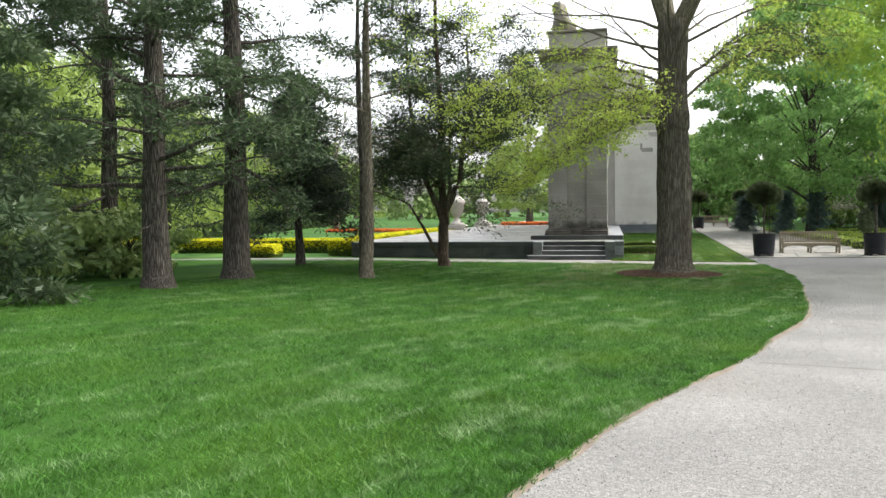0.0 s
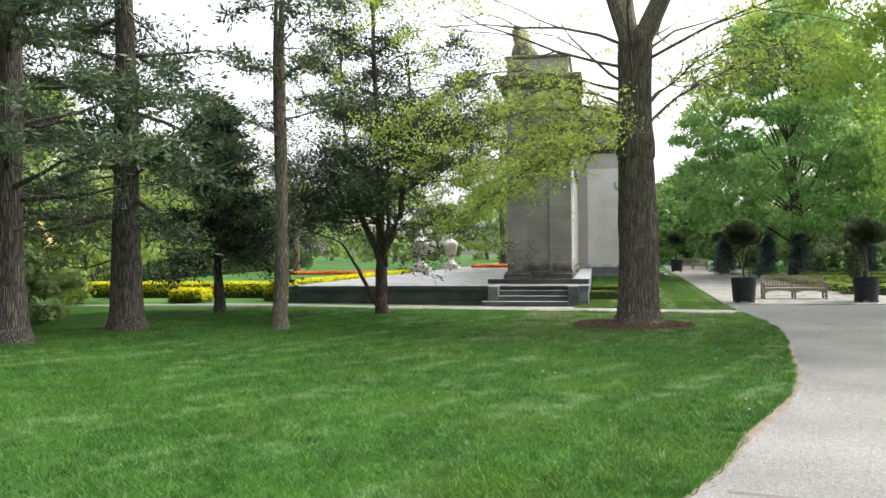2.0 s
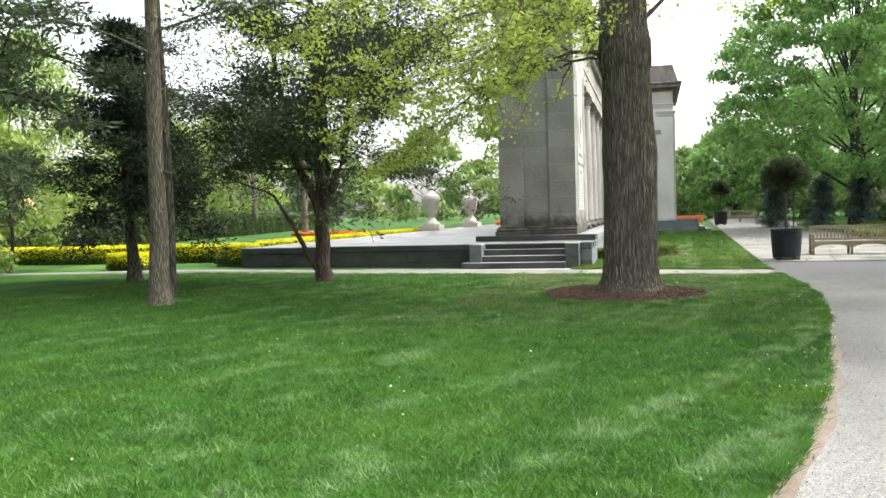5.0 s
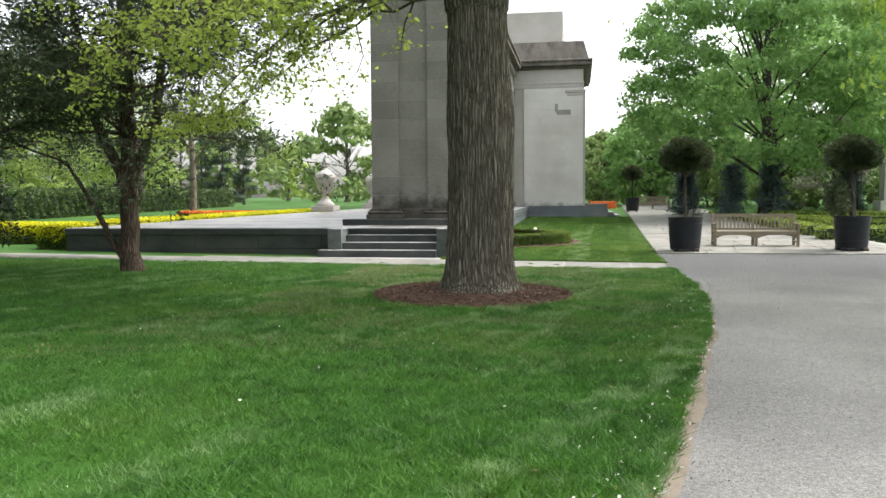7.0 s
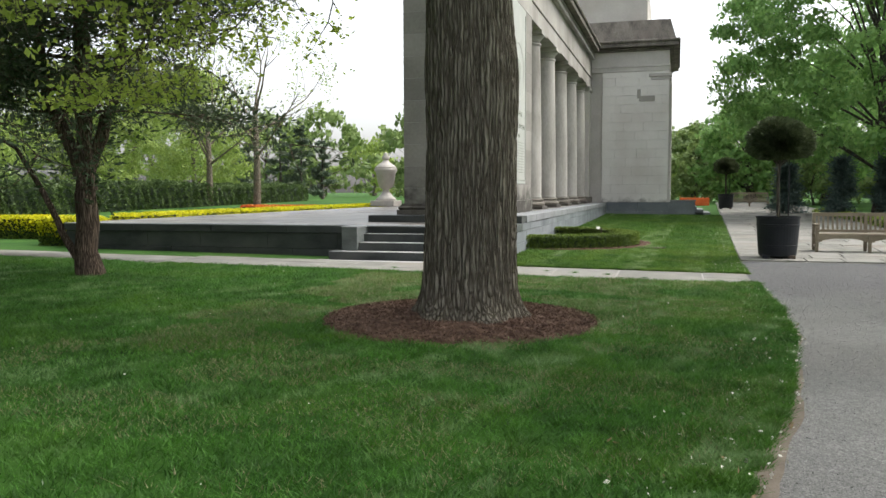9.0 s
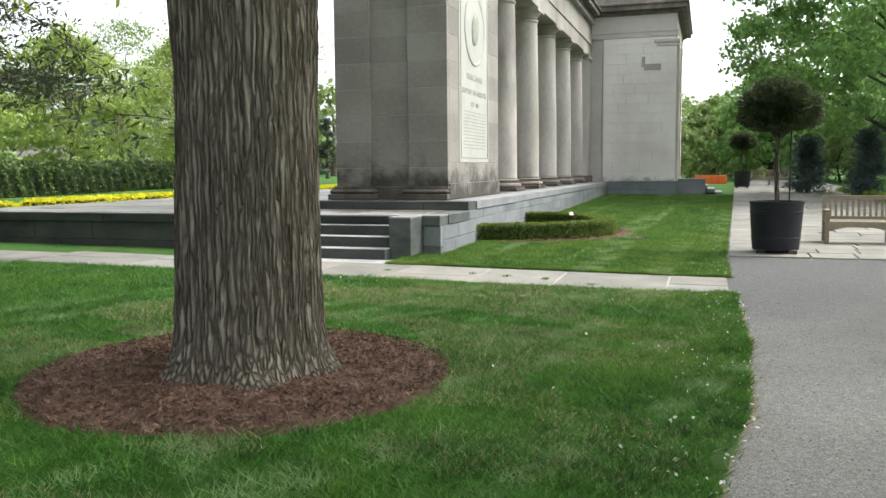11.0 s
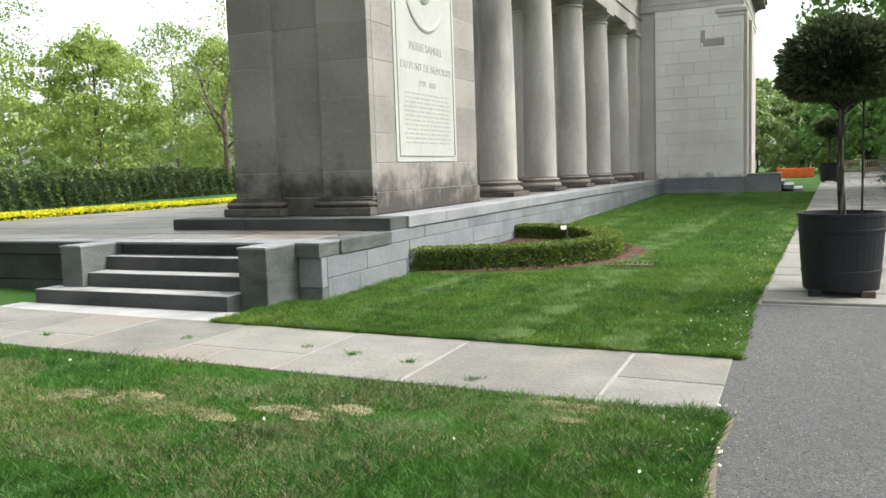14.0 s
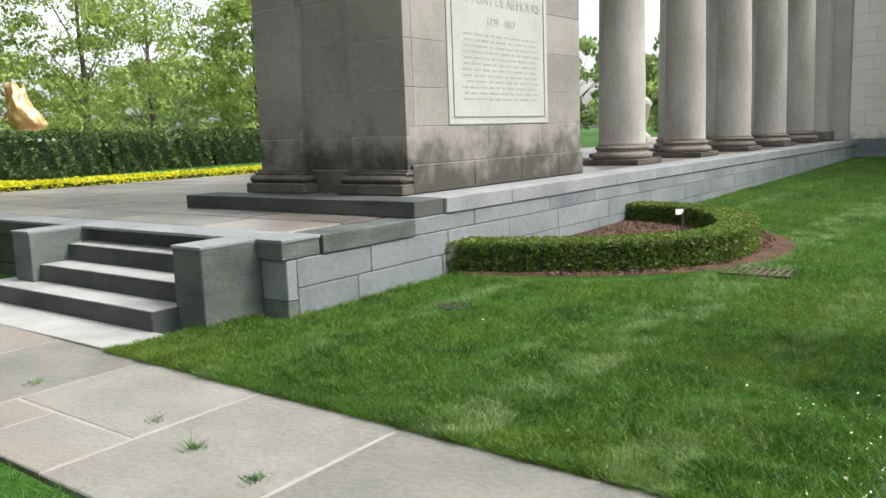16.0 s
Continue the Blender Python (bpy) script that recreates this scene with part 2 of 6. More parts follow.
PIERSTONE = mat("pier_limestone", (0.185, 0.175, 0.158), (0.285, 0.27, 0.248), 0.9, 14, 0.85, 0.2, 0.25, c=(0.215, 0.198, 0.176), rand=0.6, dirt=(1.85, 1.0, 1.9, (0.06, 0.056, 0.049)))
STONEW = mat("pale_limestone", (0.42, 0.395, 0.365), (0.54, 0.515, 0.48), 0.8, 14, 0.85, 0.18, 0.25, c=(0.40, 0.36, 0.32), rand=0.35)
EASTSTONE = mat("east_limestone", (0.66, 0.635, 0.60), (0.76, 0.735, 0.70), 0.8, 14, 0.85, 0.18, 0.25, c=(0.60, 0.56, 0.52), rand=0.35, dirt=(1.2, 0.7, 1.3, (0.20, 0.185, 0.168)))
COLSTONE = mat("column_limestone", (0.25, 0.237, 0.215), (0.42, 0.40, 0.37), 1.6, 18, 0.85, 0.2, 0.25, c=(0.15, 0.137, 0.122), stretch=(1, 1, 0.35), rand=0.35)
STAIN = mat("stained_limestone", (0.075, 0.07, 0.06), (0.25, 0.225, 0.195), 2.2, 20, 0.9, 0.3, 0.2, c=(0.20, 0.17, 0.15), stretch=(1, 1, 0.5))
BASE = mat("weathered_base_stone", (0.04, 0.036, 0.031), (0.14, 0.127, 0.112), 2.5, 25, 0.85, 0.35, 0.25)
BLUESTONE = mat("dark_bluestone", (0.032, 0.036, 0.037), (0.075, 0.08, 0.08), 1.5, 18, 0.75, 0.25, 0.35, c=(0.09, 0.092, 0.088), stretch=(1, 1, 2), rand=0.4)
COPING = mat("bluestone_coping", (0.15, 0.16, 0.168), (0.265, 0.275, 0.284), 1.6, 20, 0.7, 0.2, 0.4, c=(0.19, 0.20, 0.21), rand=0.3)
SLATE = mat("mid_bluestone", (0.048, 0.056, 0.054), (0.135, 0.148, 0.142), 2.2, 24, 0.7, 0.6, 0.35, c=(0.085, 0.095, 0.088), stretch=(1, 1, 2.5), rand=0.4)
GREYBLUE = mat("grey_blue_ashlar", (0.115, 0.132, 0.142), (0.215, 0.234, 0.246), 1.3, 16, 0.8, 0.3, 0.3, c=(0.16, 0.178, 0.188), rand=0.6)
PLAQUE = mat("pale_green_plaque", (0.34, 0.35, 0.325), (0.42, 0.43, 0.40), 2, 18, 0.7, 0.15, 0.3)
ENGRAVE = mat("engraved_letters", (0.25, 0.27, 0.235), (0.34, 0.36, 0.315), 6, 40, 0.9, 0.1, 0.1)
URNSTONE = mat("weathered_marble", (0.34, 0.315, 0.29), (0.52, 0.49, 0.45), 2, 20, 0.75, 0.2, 0.3)
WHITESTONE = mat("white_marble", (0.58, 0.56, 0.52), (0.74, 0.72, 0.68), 2, 20, 0.7, 0.15, 0.3)
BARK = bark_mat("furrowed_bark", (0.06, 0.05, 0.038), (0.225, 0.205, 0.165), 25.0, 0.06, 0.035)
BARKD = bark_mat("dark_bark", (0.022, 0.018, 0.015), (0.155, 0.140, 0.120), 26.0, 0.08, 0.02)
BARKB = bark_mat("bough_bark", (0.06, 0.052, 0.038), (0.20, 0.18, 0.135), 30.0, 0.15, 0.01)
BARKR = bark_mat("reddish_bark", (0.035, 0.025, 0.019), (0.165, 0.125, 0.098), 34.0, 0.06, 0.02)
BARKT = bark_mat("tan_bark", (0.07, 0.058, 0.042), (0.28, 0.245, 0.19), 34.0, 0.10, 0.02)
POTBLACK = mat("black_planter", (0.005, 0.006, 0.009), (0.014, 0.016, 0.021), 3, 30, 0.55, 0.1, 0.3)
TEAK = mat("weathered_teak", (0.15, 0.125, 0.09), (0.31, 0.265, 0.20), 3, 30, 0.8, 0.25, 0.25, stretch=(0.3, 2, 2))
IRON = mat("cast_iron", (0.05, 0.035, 0.028), (0.10, 0.07, 0.055), 8, 40, 0.7, 0.2, 0.4)
GILT = mat("gilded_bronze", (0.55, 0.30, 0.12), (0.85, 0.55, 0.28), 3, 20, 0.45, 0.2, 0.5, metal=0.6)
ORANGE = mat("orange_barrier", (0.75, 0.12, 0.03), (0.85, 0.20, 0.06), 3, 20, 0.6, 0.1, 0.3)
LSPRING = leaf_mat("spring_leaf", (0.24, 0.34, 0.05), (0.46, 0.55, 0.12), 0.6)
LMAPLE = leaf_mat("maple_leaf", (0.15, 0.27, 0.04), (0.38, 0.50, 0.09), 0.55)
LGREEN = leaf_mat("green_leaf", (0.10, 0.22, 0.055), (0.30, 0.48, 0.15), 0.45)
LPART = leaf_mat("parterre_leaf", (0.13, 0.20, 0.03), (0.30, 0.38, 0.07), 0.4)
# needle colour paled and greyed to hold the distance haze
LHAZE = leaf_mat("hazed_far_needle", (0.06, 0.09, 0.06), (0.15, 0.19, 0.13), 0.3)
LFAR = leaf_mat("far_leaf", (0.12, 0.19, 0.06), (0.27, 0.36, 0.12), 0.4)
LLIME = leaf_mat("lime_leaf", (0.16, 0.25, 0.045), (0.37, 0.46, 0.13), 0.5)
LPINE = leaf_mat("pine_needle", (0.036, 0.066, 0.032), (0.105, 0.15, 0.068), 0.35)
LCEDAR = leaf_mat("cedar_spray", (0.028, 0.048, 0.024), (0.09, 0.12, 0.06), 0.3)
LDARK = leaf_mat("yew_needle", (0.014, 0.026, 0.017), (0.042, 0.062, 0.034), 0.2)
LBOX = leaf_mat("box_leaf", (0.07, 0.12, 0.02), (0.19, 0.26, 0.045), 0.4)
LHEDGE = leaf_mat("hedge_leaf", (0.028, 0.058, 0.016), (0.125, 0.185, 0.055), 0.3)
LGOLD = leaf_mat("golden_leaf", (0.42, 0.44, 0.012), (0.86, 0.80, 0.03), 0.4)
LRED = leaf_mat("tulip_petal", (0.55, 0.07, 0.02), (0.80, 0.28, 0.05), 0.3)
LTOPI = leaf_mat("topiary_leaf", (0.022, 0.040, 0.018), (0.135, 0.165, 0.08), 0.2)
LBLOOM = leaf_mat("pale_blossom", (0.35, 0.33, 0.27), (0.62, 0.58, 0.52), 0.3)
LSPRUCE = leaf_mat("blue_spruce_needle", (0.05, 0.085, 0.078), (0.14, 0.20, 0.185), 0.2)

# ---- building blocks ----


def finish(name, bm, material, parent=None, label="", smooth=False):
    me = bpy.data.meshes.new(name)
    bmesh.ops.recalc_face_normals(bm, faces=bm.faces)
    bm.to_mesh(me)
    bm.free()
    if smooth:
        me.polygons.foreach_set("use_smooth", [True] * len(me.polygons))
    me.materials.append(material)
    ob = new(name, me)
    ob.parent = parent
    if label:
        ob["label"] = label
    return ob


def part(name, bm, material, parent, label="", smooth=False):
    return finish(name, bm, material, parent, label, smooth)


def thing(name, x, y, z, label, category, group="", rz=0, kind=""):
    e = new(name)
    e.matrix_basis = pose(x, y, z, 0, 0, rz)
    return tagged(e, label, category, group, kind)


def box(bm, x0, y0, z0, x1, y1, z1, bevel=0.0):
    v = bmesh.ops.create_cube(bm, size=1)["verts"]
    for q in v:
        q.co = Vector((x0 if q.co.x < 0 else x1, y0 if q.co.y < 0 else y1, z0 if q.co.z < 0 else z1))
    if bevel:
        ed = list({e for q in v for e in q.link_edges})
        bmesh.ops.bevel(bm, geom=ed, offset=bevel, segments=1, affect="EDGES")
    return bm


def boxed(x0, y0, z0, x1, y1, z1, bevel=0.0):
    return box(bmesh.new(), x0, y0, z0, x1, y1, z1, bevel)


def lathe(profile, seg=32, bm=None, x=0, y=0, power=2.0):
    """Turned body from (radius, height) pairs; a power over 2 squares the plan."""
    bm = bm or bmesh.new()
    rings = []
    for r, z in profile:
        ring = []
        for i in range(seg):
            a = 2 * math.pi * (i + 0.5) / seg
            c, s = math.cos(a), math.sin(a)
            k = r / (abs(c) ** power + abs(s) ** power) ** (1 / power)
            ring.append(bm.verts.new((x + k * c, y + k * s, z)))
        rings.append(ring)
    for a, b in zip(rings, rings[1:]):
        for i in range(seg):
            bm.faces.new((a[i], a[(i + 1) % seg], b[(i + 1) % seg], b[i]))
    bm.faces.new(list(reversed(rings[0])))
    bm.faces.new(rings[-1])
    return bm


def tube(bm, pts, radii, seg=8, rough=0.0):
    """A limb along pts; radii at each point."""
    rings, up = [], Vector((0.13, 0.31, 0.94))
    for i, p in enumerate(pts):
        d = (pts[min(i + 1, len(pts) - 1)] - pts[max(i - 1, 0)]).normalized()
        u = d.cross(up if abs(d.dot(up)) < 0.95 else Vector((1, 0, 0))).normalized()
        w = d.cross(u)
        ring = []
        for k in range(seg):
            a = 2 * math.pi * k / seg
            r = radii[i] * (1 + rough * noise.noise(Vector((p.x * 2 + math.cos(a) * 2.2, p.y * 2 + math.sin(a) * 2.2, p.z * 0.5))))
            ring.append(bm.verts.new(p + u * (r * math.cos(a)) + w * (r * math.sin(a))))
        rings.append(ring)
    for a, b in zip(rings, rings[1:]):
        for k in range(seg):
            bm.faces.new((a[k], a[(k + 1) % seg], b[(k + 1) % seg], b[k]))
    bm.faces.new(rings[-1])
    return bm


def leaves_mesh(name, centres, size, material, parent, seed, aspect=0.5, droop=0.0, jitter=0.5, kind="", facing=None):
    """One mesh of small pointed leaves (two triangles each), turned at random or roughly along facing."""
    rng = np.random.default_rng(seed)
    c = np.asarray(centres, dtype=np.float64)
    n = len(c)
    d = rng.normal(size=(n, 3))
    d[:, 2] = d[:, 2] * 0.7 - droop
    d /= np.linalg.norm(d, axis=1)[:, None]
    e = rng.normal(size=(n, 3))
    if facing is not None:
        e = facing + 0.45 * e
        d = np.cross(e, d)
        d /= np.linalg.norm(d, axis=1)[:, None] + 1e-9
    s = np.cross(d, e)
    s /= np.linalg.norm(s, axis=1)[:, None] + 1e-9
    L = (size * (1 - jitter + 2 * jitter * rng.random(n)))[:, None]
    v = np.empty((n, 4, 3))
    v[:, 0], v[:, 2] = c - d * L * 0.5, c + d * L * 0.5
    v[:, 1], v[:, 3] = c + s * L * aspect * 0.5, c - s * L * aspect * 0.5
    return quads(name, v.reshape(-1, 3), 4, material, parent, kind)


def quads(name, verts, k, material, parent, kind=""):
    me = bpy.data.meshes.new(name)
    nv = len(verts)
    nf = nv // k
    me.vertices.add(nv)
    me.vertices.foreach_set("co", np.ascontiguousarray(verts, dtype=np.float32).ravel())
    me.loops.add(nv)
    me.loops.foreach_set("vertex_index", np.arange(nv, dtype=np.int32))
    me.polygons.add(nf)
    me.polygons.foreach_set("loop_start", np.arange(0, nv, k, dtype=np.int32))
    me.update(calc_edges=True)
    me.materials.append(material)
    ob = new(name, me)
    ob.parent = parent
    if kind:
        ob["kind"] = kind
    return ob


def smooth01(v):
    v = min(max(v, 0.0), 1.0)
    return v * v * (3 - 2 * v)


def ground_z(x, y):
    """The lie of the land: falls from the start to the monument, rises gently beyond and to the west."""
    z = 0.52 * (1 - smooth01(y / 22)) + 0.011 * min(max(5 - x, 0), 17) * smooth01(y / 14)
    z += 0.012 * min(max(y - 30, 0), 50)
    return z

# ---- ground ----


def sheet(name, xs, ys, inside, zf, material, label, category="ground"):
    """A ground sheet on a grid of xs by ys, cut to the cells whose middle passes inside(x, y)."""
    bm = bmesh.new()
    grid = {}
    for j in range(len(ys) - 1):
        for i in range(len(xs) - 1):
            if not inside((xs[i] + xs[i + 1]) / 2, (ys[j] + ys[j + 1]) / 2):
                continue
            q = []
            for a, b in ((i, j), (i + 1, j), (i + 1, j + 1), (i, j + 1)):
                if (a, b) not in grid:
                    grid[a, b] = bm.verts.new((xs[a], ys[b], zf(xs[a], ys[b])))
                q.append(grid[a, b])
            bm.faces.new(q)
    ob = finish(name, bm, material, smooth=True)
    return tagged(ob, label, category, kind="structure")


PATH_LEFT = [(-14, -9.0), (-8, -4.6), (-0.0, -2.3), (4.3, -0.55), (6.25, 0.07), (9.7, 1.55), (11.3, 2.0), (14, 2.98), (16.6, 3.62), (20, 4.27), (22, 4.68), (24.8, 5.07), (27, 5.17), (29, 5.14), (33.8, 5.15)]


def path_left(y):
    """x of the lawn's edge along the path."""
    for (y0, x0), (y1, x1) in zip(PATH_LEFT, PATH_LEFT[1:]):
        if y <= y1:
            s = (y - y0) / (y1 - y0)
            return x0 + (x1 - x0) * s + 0.025 * noise.noise(Vector((0, y * 1.3, 2))) + 0.02 * noise.noise(Vector((4, y * 5, 2)))
    return 5.15 + (y - 33.8) * 0.033


def lawn_z(x, y):
    z = ground_z(x, y) + 0.07 * math.exp(-((x - 1.75) ** 2 + (y - 24.4) ** 2) / 6.0)
    return z + 0.012 * noise.noise(Vector((x * 0.6, y * 0.6, 0)))


def steps_of(a, b, d):
    n = max(1, round((b - a) / d))
    return [a + (b - a) * i / n for i in range(n + 1)]


# one land sheet to the horizon, a little under the fine lawns and paths
far_x = [-900, -500, -260, -140, -80, -50, -35] + steps_of(-25, 40, 2.5) + [55, 80, 140, 260, 500, 900]
far_y = [-900, -400, -150, -60, -30] + steps_of(-16, 100, 2.5) + [120, 160, 240, 400, 900]
sheet("ground", far_x, far_y, lambda x, y: True, lambda x, y: ground_z(x, y) - 0.05, LAWN, "mown green lawn reaching out to distant woods")

# front lawn: columns follow the path's edge
bm = bmesh.new()
rows_y = steps_of(-12, 29.85, 0.32)
grid = []
for yy in rows_y:
    edge = path_left(yy)
    fr = [0, 0.03, 0.10, 0.25, 0.5, 0.8, 1.2, 1.7, 2.3, 3, 3.8, 4.7, 5.7, 7, 8.5, 10.5, 13, 16, 20, 25]
    grid.append([bm.verts.new((edge - f, yy, lawn_z(edge - f, yy) + (0.018 if i > 0 else 0.0))) for i, f in enumerate(fr)])
for a, b in zip(grid, grid[1:]):
    for i in range(len(a) - 1):
        bm.faces.new((a[i], a[i + 1], b[i + 1], b[i]))
tagged(finish("lawn_front", bm, TURF, smooth=True), "thick mown green lawn beside the curving path", "lawn", kind="structure")

# lawn panel beside the colonnade
bm = bmesh.new()
grid = []
for yy in steps_of(31.32, 58.2, 0.5):
    edge = path_left(yy) - 0.02
    x0 = 0.47 if yy > 32.6 else -0.05
    grid.append([bm.verts.new((x0 + (edge - x0) * f, yy, ground_z(x0 + (edge - x0) * f, yy) + (0.022 if 0 < i < 7 else 0.006))) for i, f in enumerate((0, 0.03, 0.2, 0.4, 0.6, 0.8, 0.97, 1))])
for a, b in zip(grid, grid[1:]):
    for i in range(len(a) - 1):
        bm.faces.new((a[i], a[i + 1], b[i + 1], b[i]))
tagged(finish("lawn_panel", bm, TURF, smooth=True), "striped mown lawn panel beside the colonnade", "lawn", kind="structure")

# gravel path
bm = bmesh.new()
grid = []
for yy in steps_of(-14, 33.8, 0.4):
    e = path_left(yy) - 0.10
    wd = 5.6 + 4.4 * smooth01((yy - 28) / 5)
    grid.append([bm.verts.new((e + wd * f, yy, ground_z(e + wd * f, yy) + 0.012 )) for f in (0, 0.05, 0.2, 0.4, 0.6, 0.8, 0.95, 1)])
for a, b in zip(grid, grid[1:]):
    for i in range(len(a) - 1):
        bm.faces.new((a[i], a[i + 1], b[i + 1], b[i]))
tagged(finish("path", bm, GRAVEL, smooth=True), "wide pale grey gravel and tar path curving beside the lawn", "path", kind="structure")

# bed of the stone walk and of the promenade, under the flagstones
bm = bmesh.new()
box(bm, -6.0, 29.90, -0.1, 5.10, 31.30, 0.0)
for v in bm.verts:
    v.co.z = ground_z(v.co.x, v.co.y) + (0.014 if v.co.z > -0.05 else -0.1)
stone_walk = tagged(finish("pavement_walk", bm, JOINT), "pale flagstone walk with mortar joints before the steps", "pavement", kind="structure")
bm = bmesh.new()
box(bm, 5.15, 33.8, 0, 12.0, 84, 1)
for v in bm.verts:
    if v.co.x < 6:
        v.co.x = path_left(v.co.y)
    v.co.z = ground_z(5.2, v.co.y) + (0.014 if v.co.z > 0.5 else -0.2)
promenade = tagged(finish("pavement_promenade", bm, JOINT), "long pale flagstone promenade beside the monument", "pavement", kind="structure")
# thin gravel walk that runs on westwards
bm = bmesh.new()
grid = []
for xx in steps_of(-24, -5.9, 0.6):
    cy = 30.55 + 0.25 * math.sin(xx * 0.4) - 0.4 * smooth01((-xx - 9) / 6)
    hw = 0.42 + 0.3 * smooth01((xx + 8.5) / 2.5)
    grid.append([bm.verts.new((xx, cy + f * hw, ground_z(xx, cy) + (0.03 if abs(f) < 1 else -0.02))) for f in (-1, -0.9, 0, 0.9, 1)])
for a, b in zip(grid, grid[1:]):
    for i in range(4):
        bm.faces.new((a[i], a[i + 1], b[i + 1], b[i]))
tagged(finish("path_side", bm, FLAG, smooth=True), "narrow pale gravel walk along the terrace wall", "path", kind="structure")

# ---- terrace, steps and colonnade base ----
TZ = 0.78                       # terrace level
SZ = 0.955                      # stylobate level
terrace = thing("terrace", -5, 45, 0, "raised stone terrace with dark bluestone retaining wall", "terrace", kind="structure")
terrace.matrix_basis = Matrix.Identity(4)
part("core", boxed(-10.7, 32.82, -0.2, 0.36, 96, TZ - 0.03), JOINT, terrace)


def block_row(parent, name, material, a, b, z0, z1, length, face, axis, bevel=0.008, depth=0.12, rng=None, gap=0.006, off=0.0):
    """Ashlar blocks along x (axis 'x', facing -y at y=face) or along y (axis 'y', facing +x at x=face)."""
    made = []
    p = a - off
    while p < b - 0.02:
        ln = length * (0.85 + 0.3 * rng.random()) if rng else length
        q0, q1 = max(a, p), min(b, p + ln)
        if b - q1 < 0.25:
            q1 = b
        j = (rng.random() - 0.5) * 0.006 if rng else 0
        if q1 - q0 > 0.05:
            if axis == "x":
                bm = boxed(q0 + gap / 2, face + j, z0 + gap / 2, q1 - gap / 2, face + depth, z1 - gap / 2, bevel)
            else:
                bm = boxed(face - depth, q0 + gap / 2, z0 + gap / 2, face + j, q1 - gap / 2, z1 - gap / 2, bevel)
            made.append(part(name, bm, material, parent))
        p = q1 if q1 == b else p + ln
    return made


rng = random.Random(4)
# dark front wall and its coping, west of the steps and the short return east of them
for a, b in ((-10.75, -3.05), (0.12, 0.45)):
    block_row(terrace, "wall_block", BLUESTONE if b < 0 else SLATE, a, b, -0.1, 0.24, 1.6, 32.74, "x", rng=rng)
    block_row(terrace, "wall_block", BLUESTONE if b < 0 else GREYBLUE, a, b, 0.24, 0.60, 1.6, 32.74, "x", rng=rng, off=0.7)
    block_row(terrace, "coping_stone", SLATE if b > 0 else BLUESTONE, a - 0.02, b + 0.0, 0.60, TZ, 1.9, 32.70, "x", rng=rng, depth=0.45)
# pale cap along the edge of the floor, the coping's sky-lit top as colour
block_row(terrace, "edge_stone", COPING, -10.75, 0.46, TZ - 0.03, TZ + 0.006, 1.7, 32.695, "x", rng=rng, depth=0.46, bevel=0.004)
# grey-blue side wall below the columns
for z0, z1, off in ((-0.15, 0.08, 0.0), (0.08, 0.34, 0.5), (0.34, 0.60, 0.2)):
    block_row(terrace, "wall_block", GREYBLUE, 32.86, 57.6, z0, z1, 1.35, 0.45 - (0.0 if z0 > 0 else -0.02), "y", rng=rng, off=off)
block_row(terrace, "coping_stone", SLATE, 33.17, 34.5, 0.60, TZ, 1.8, 0.47, "y", rng=rng, depth=0.4)
block_row(terrace, "coping_stone", GREYBLUE, 34.5, 57.6, 0.60, TZ, 1.5, 0.45, "y", rng=rng, depth=0.4, off=0.6)
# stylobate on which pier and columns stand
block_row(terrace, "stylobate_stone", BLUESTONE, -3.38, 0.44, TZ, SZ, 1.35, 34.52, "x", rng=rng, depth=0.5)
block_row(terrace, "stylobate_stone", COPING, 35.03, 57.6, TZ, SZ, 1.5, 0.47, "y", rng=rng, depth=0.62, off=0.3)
part("stylobate", boxed(-3.37, 34.6, TZ - 0.02, 0.0, 57.6, SZ - 0.006), FLAGT, terrace)

steps = thing("steps", -1.5, 32.2, 0.05, "four dark bluestone steps, worn treads coloured pale as sky-lit, between low cheek walls", "steps")
steps.matrix_basis = Matrix.Identity(4)


def tread(x0, y0, x1, y1, z0, z1):
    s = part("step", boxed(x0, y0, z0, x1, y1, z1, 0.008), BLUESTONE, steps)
    # thin sheet: sky light and wet sheen on the tread, as pale colour
    part("tread", boxed(x0 + 0.006, y0 + 0.006, z1 - 0.002, x1 - 0.006, y1, z1 + 0.005), TREAD, s, "worn tread with sky light in its pale colour")


tread(-3.25, 31.86, -0.24, 32.22, 0.03, 0.255)
tread(-2.70, 32.20, -0.27, 32.54, 0.03, 0.43)
tread(-2.70, 32.52, -0.27, 32.84, 0.03, 0.605)
for x0, x1 in ((-3.06, -2.70), (-0.27, 0.12)):
    ck = part("cheek_wall", boxed(x0, 32.12, -0.05, x1, 32.84, TZ - 0.02, 0.01), SLATE, steps)
    # the cheek wall's sky-lit top, likewise a paler colour
    part("cap", boxed(x0 - 0.004, 32.11, TZ - 0.025, x1 + 0.004, 32.84, TZ + 0.002, 0.004), COPING, ck, "pale cap with sky light in its colour")
part("riser", boxed(-2.70, 32.80, 0.55, -0.27, 32.86, TZ - 0.03), BLUESTONE, steps)
part("landing_slab", boxed(-3.5, 31.36, -0.05, 0.15, 31.88, 0.085, 0.006), TREAD, steps, "pale landing slab")

# ---- the pier ----
PX0, PX1, PY0, PY1 = -2.68, -0.20, 35.22, 39.42
pier = thing("pier", -1.4, 37, SZ, "tall limestone pier with pilasters, streaked dark near its base", "pier")
pier.matrix_basis = Matrix.Identity(4)
PTOP = 8.35
part("core", boxed(PX0 + 0.10, PY0 + 0.106, SZ, PX1 - 0.006, PY1 - 0.02, PTOP), JOINT, pier)
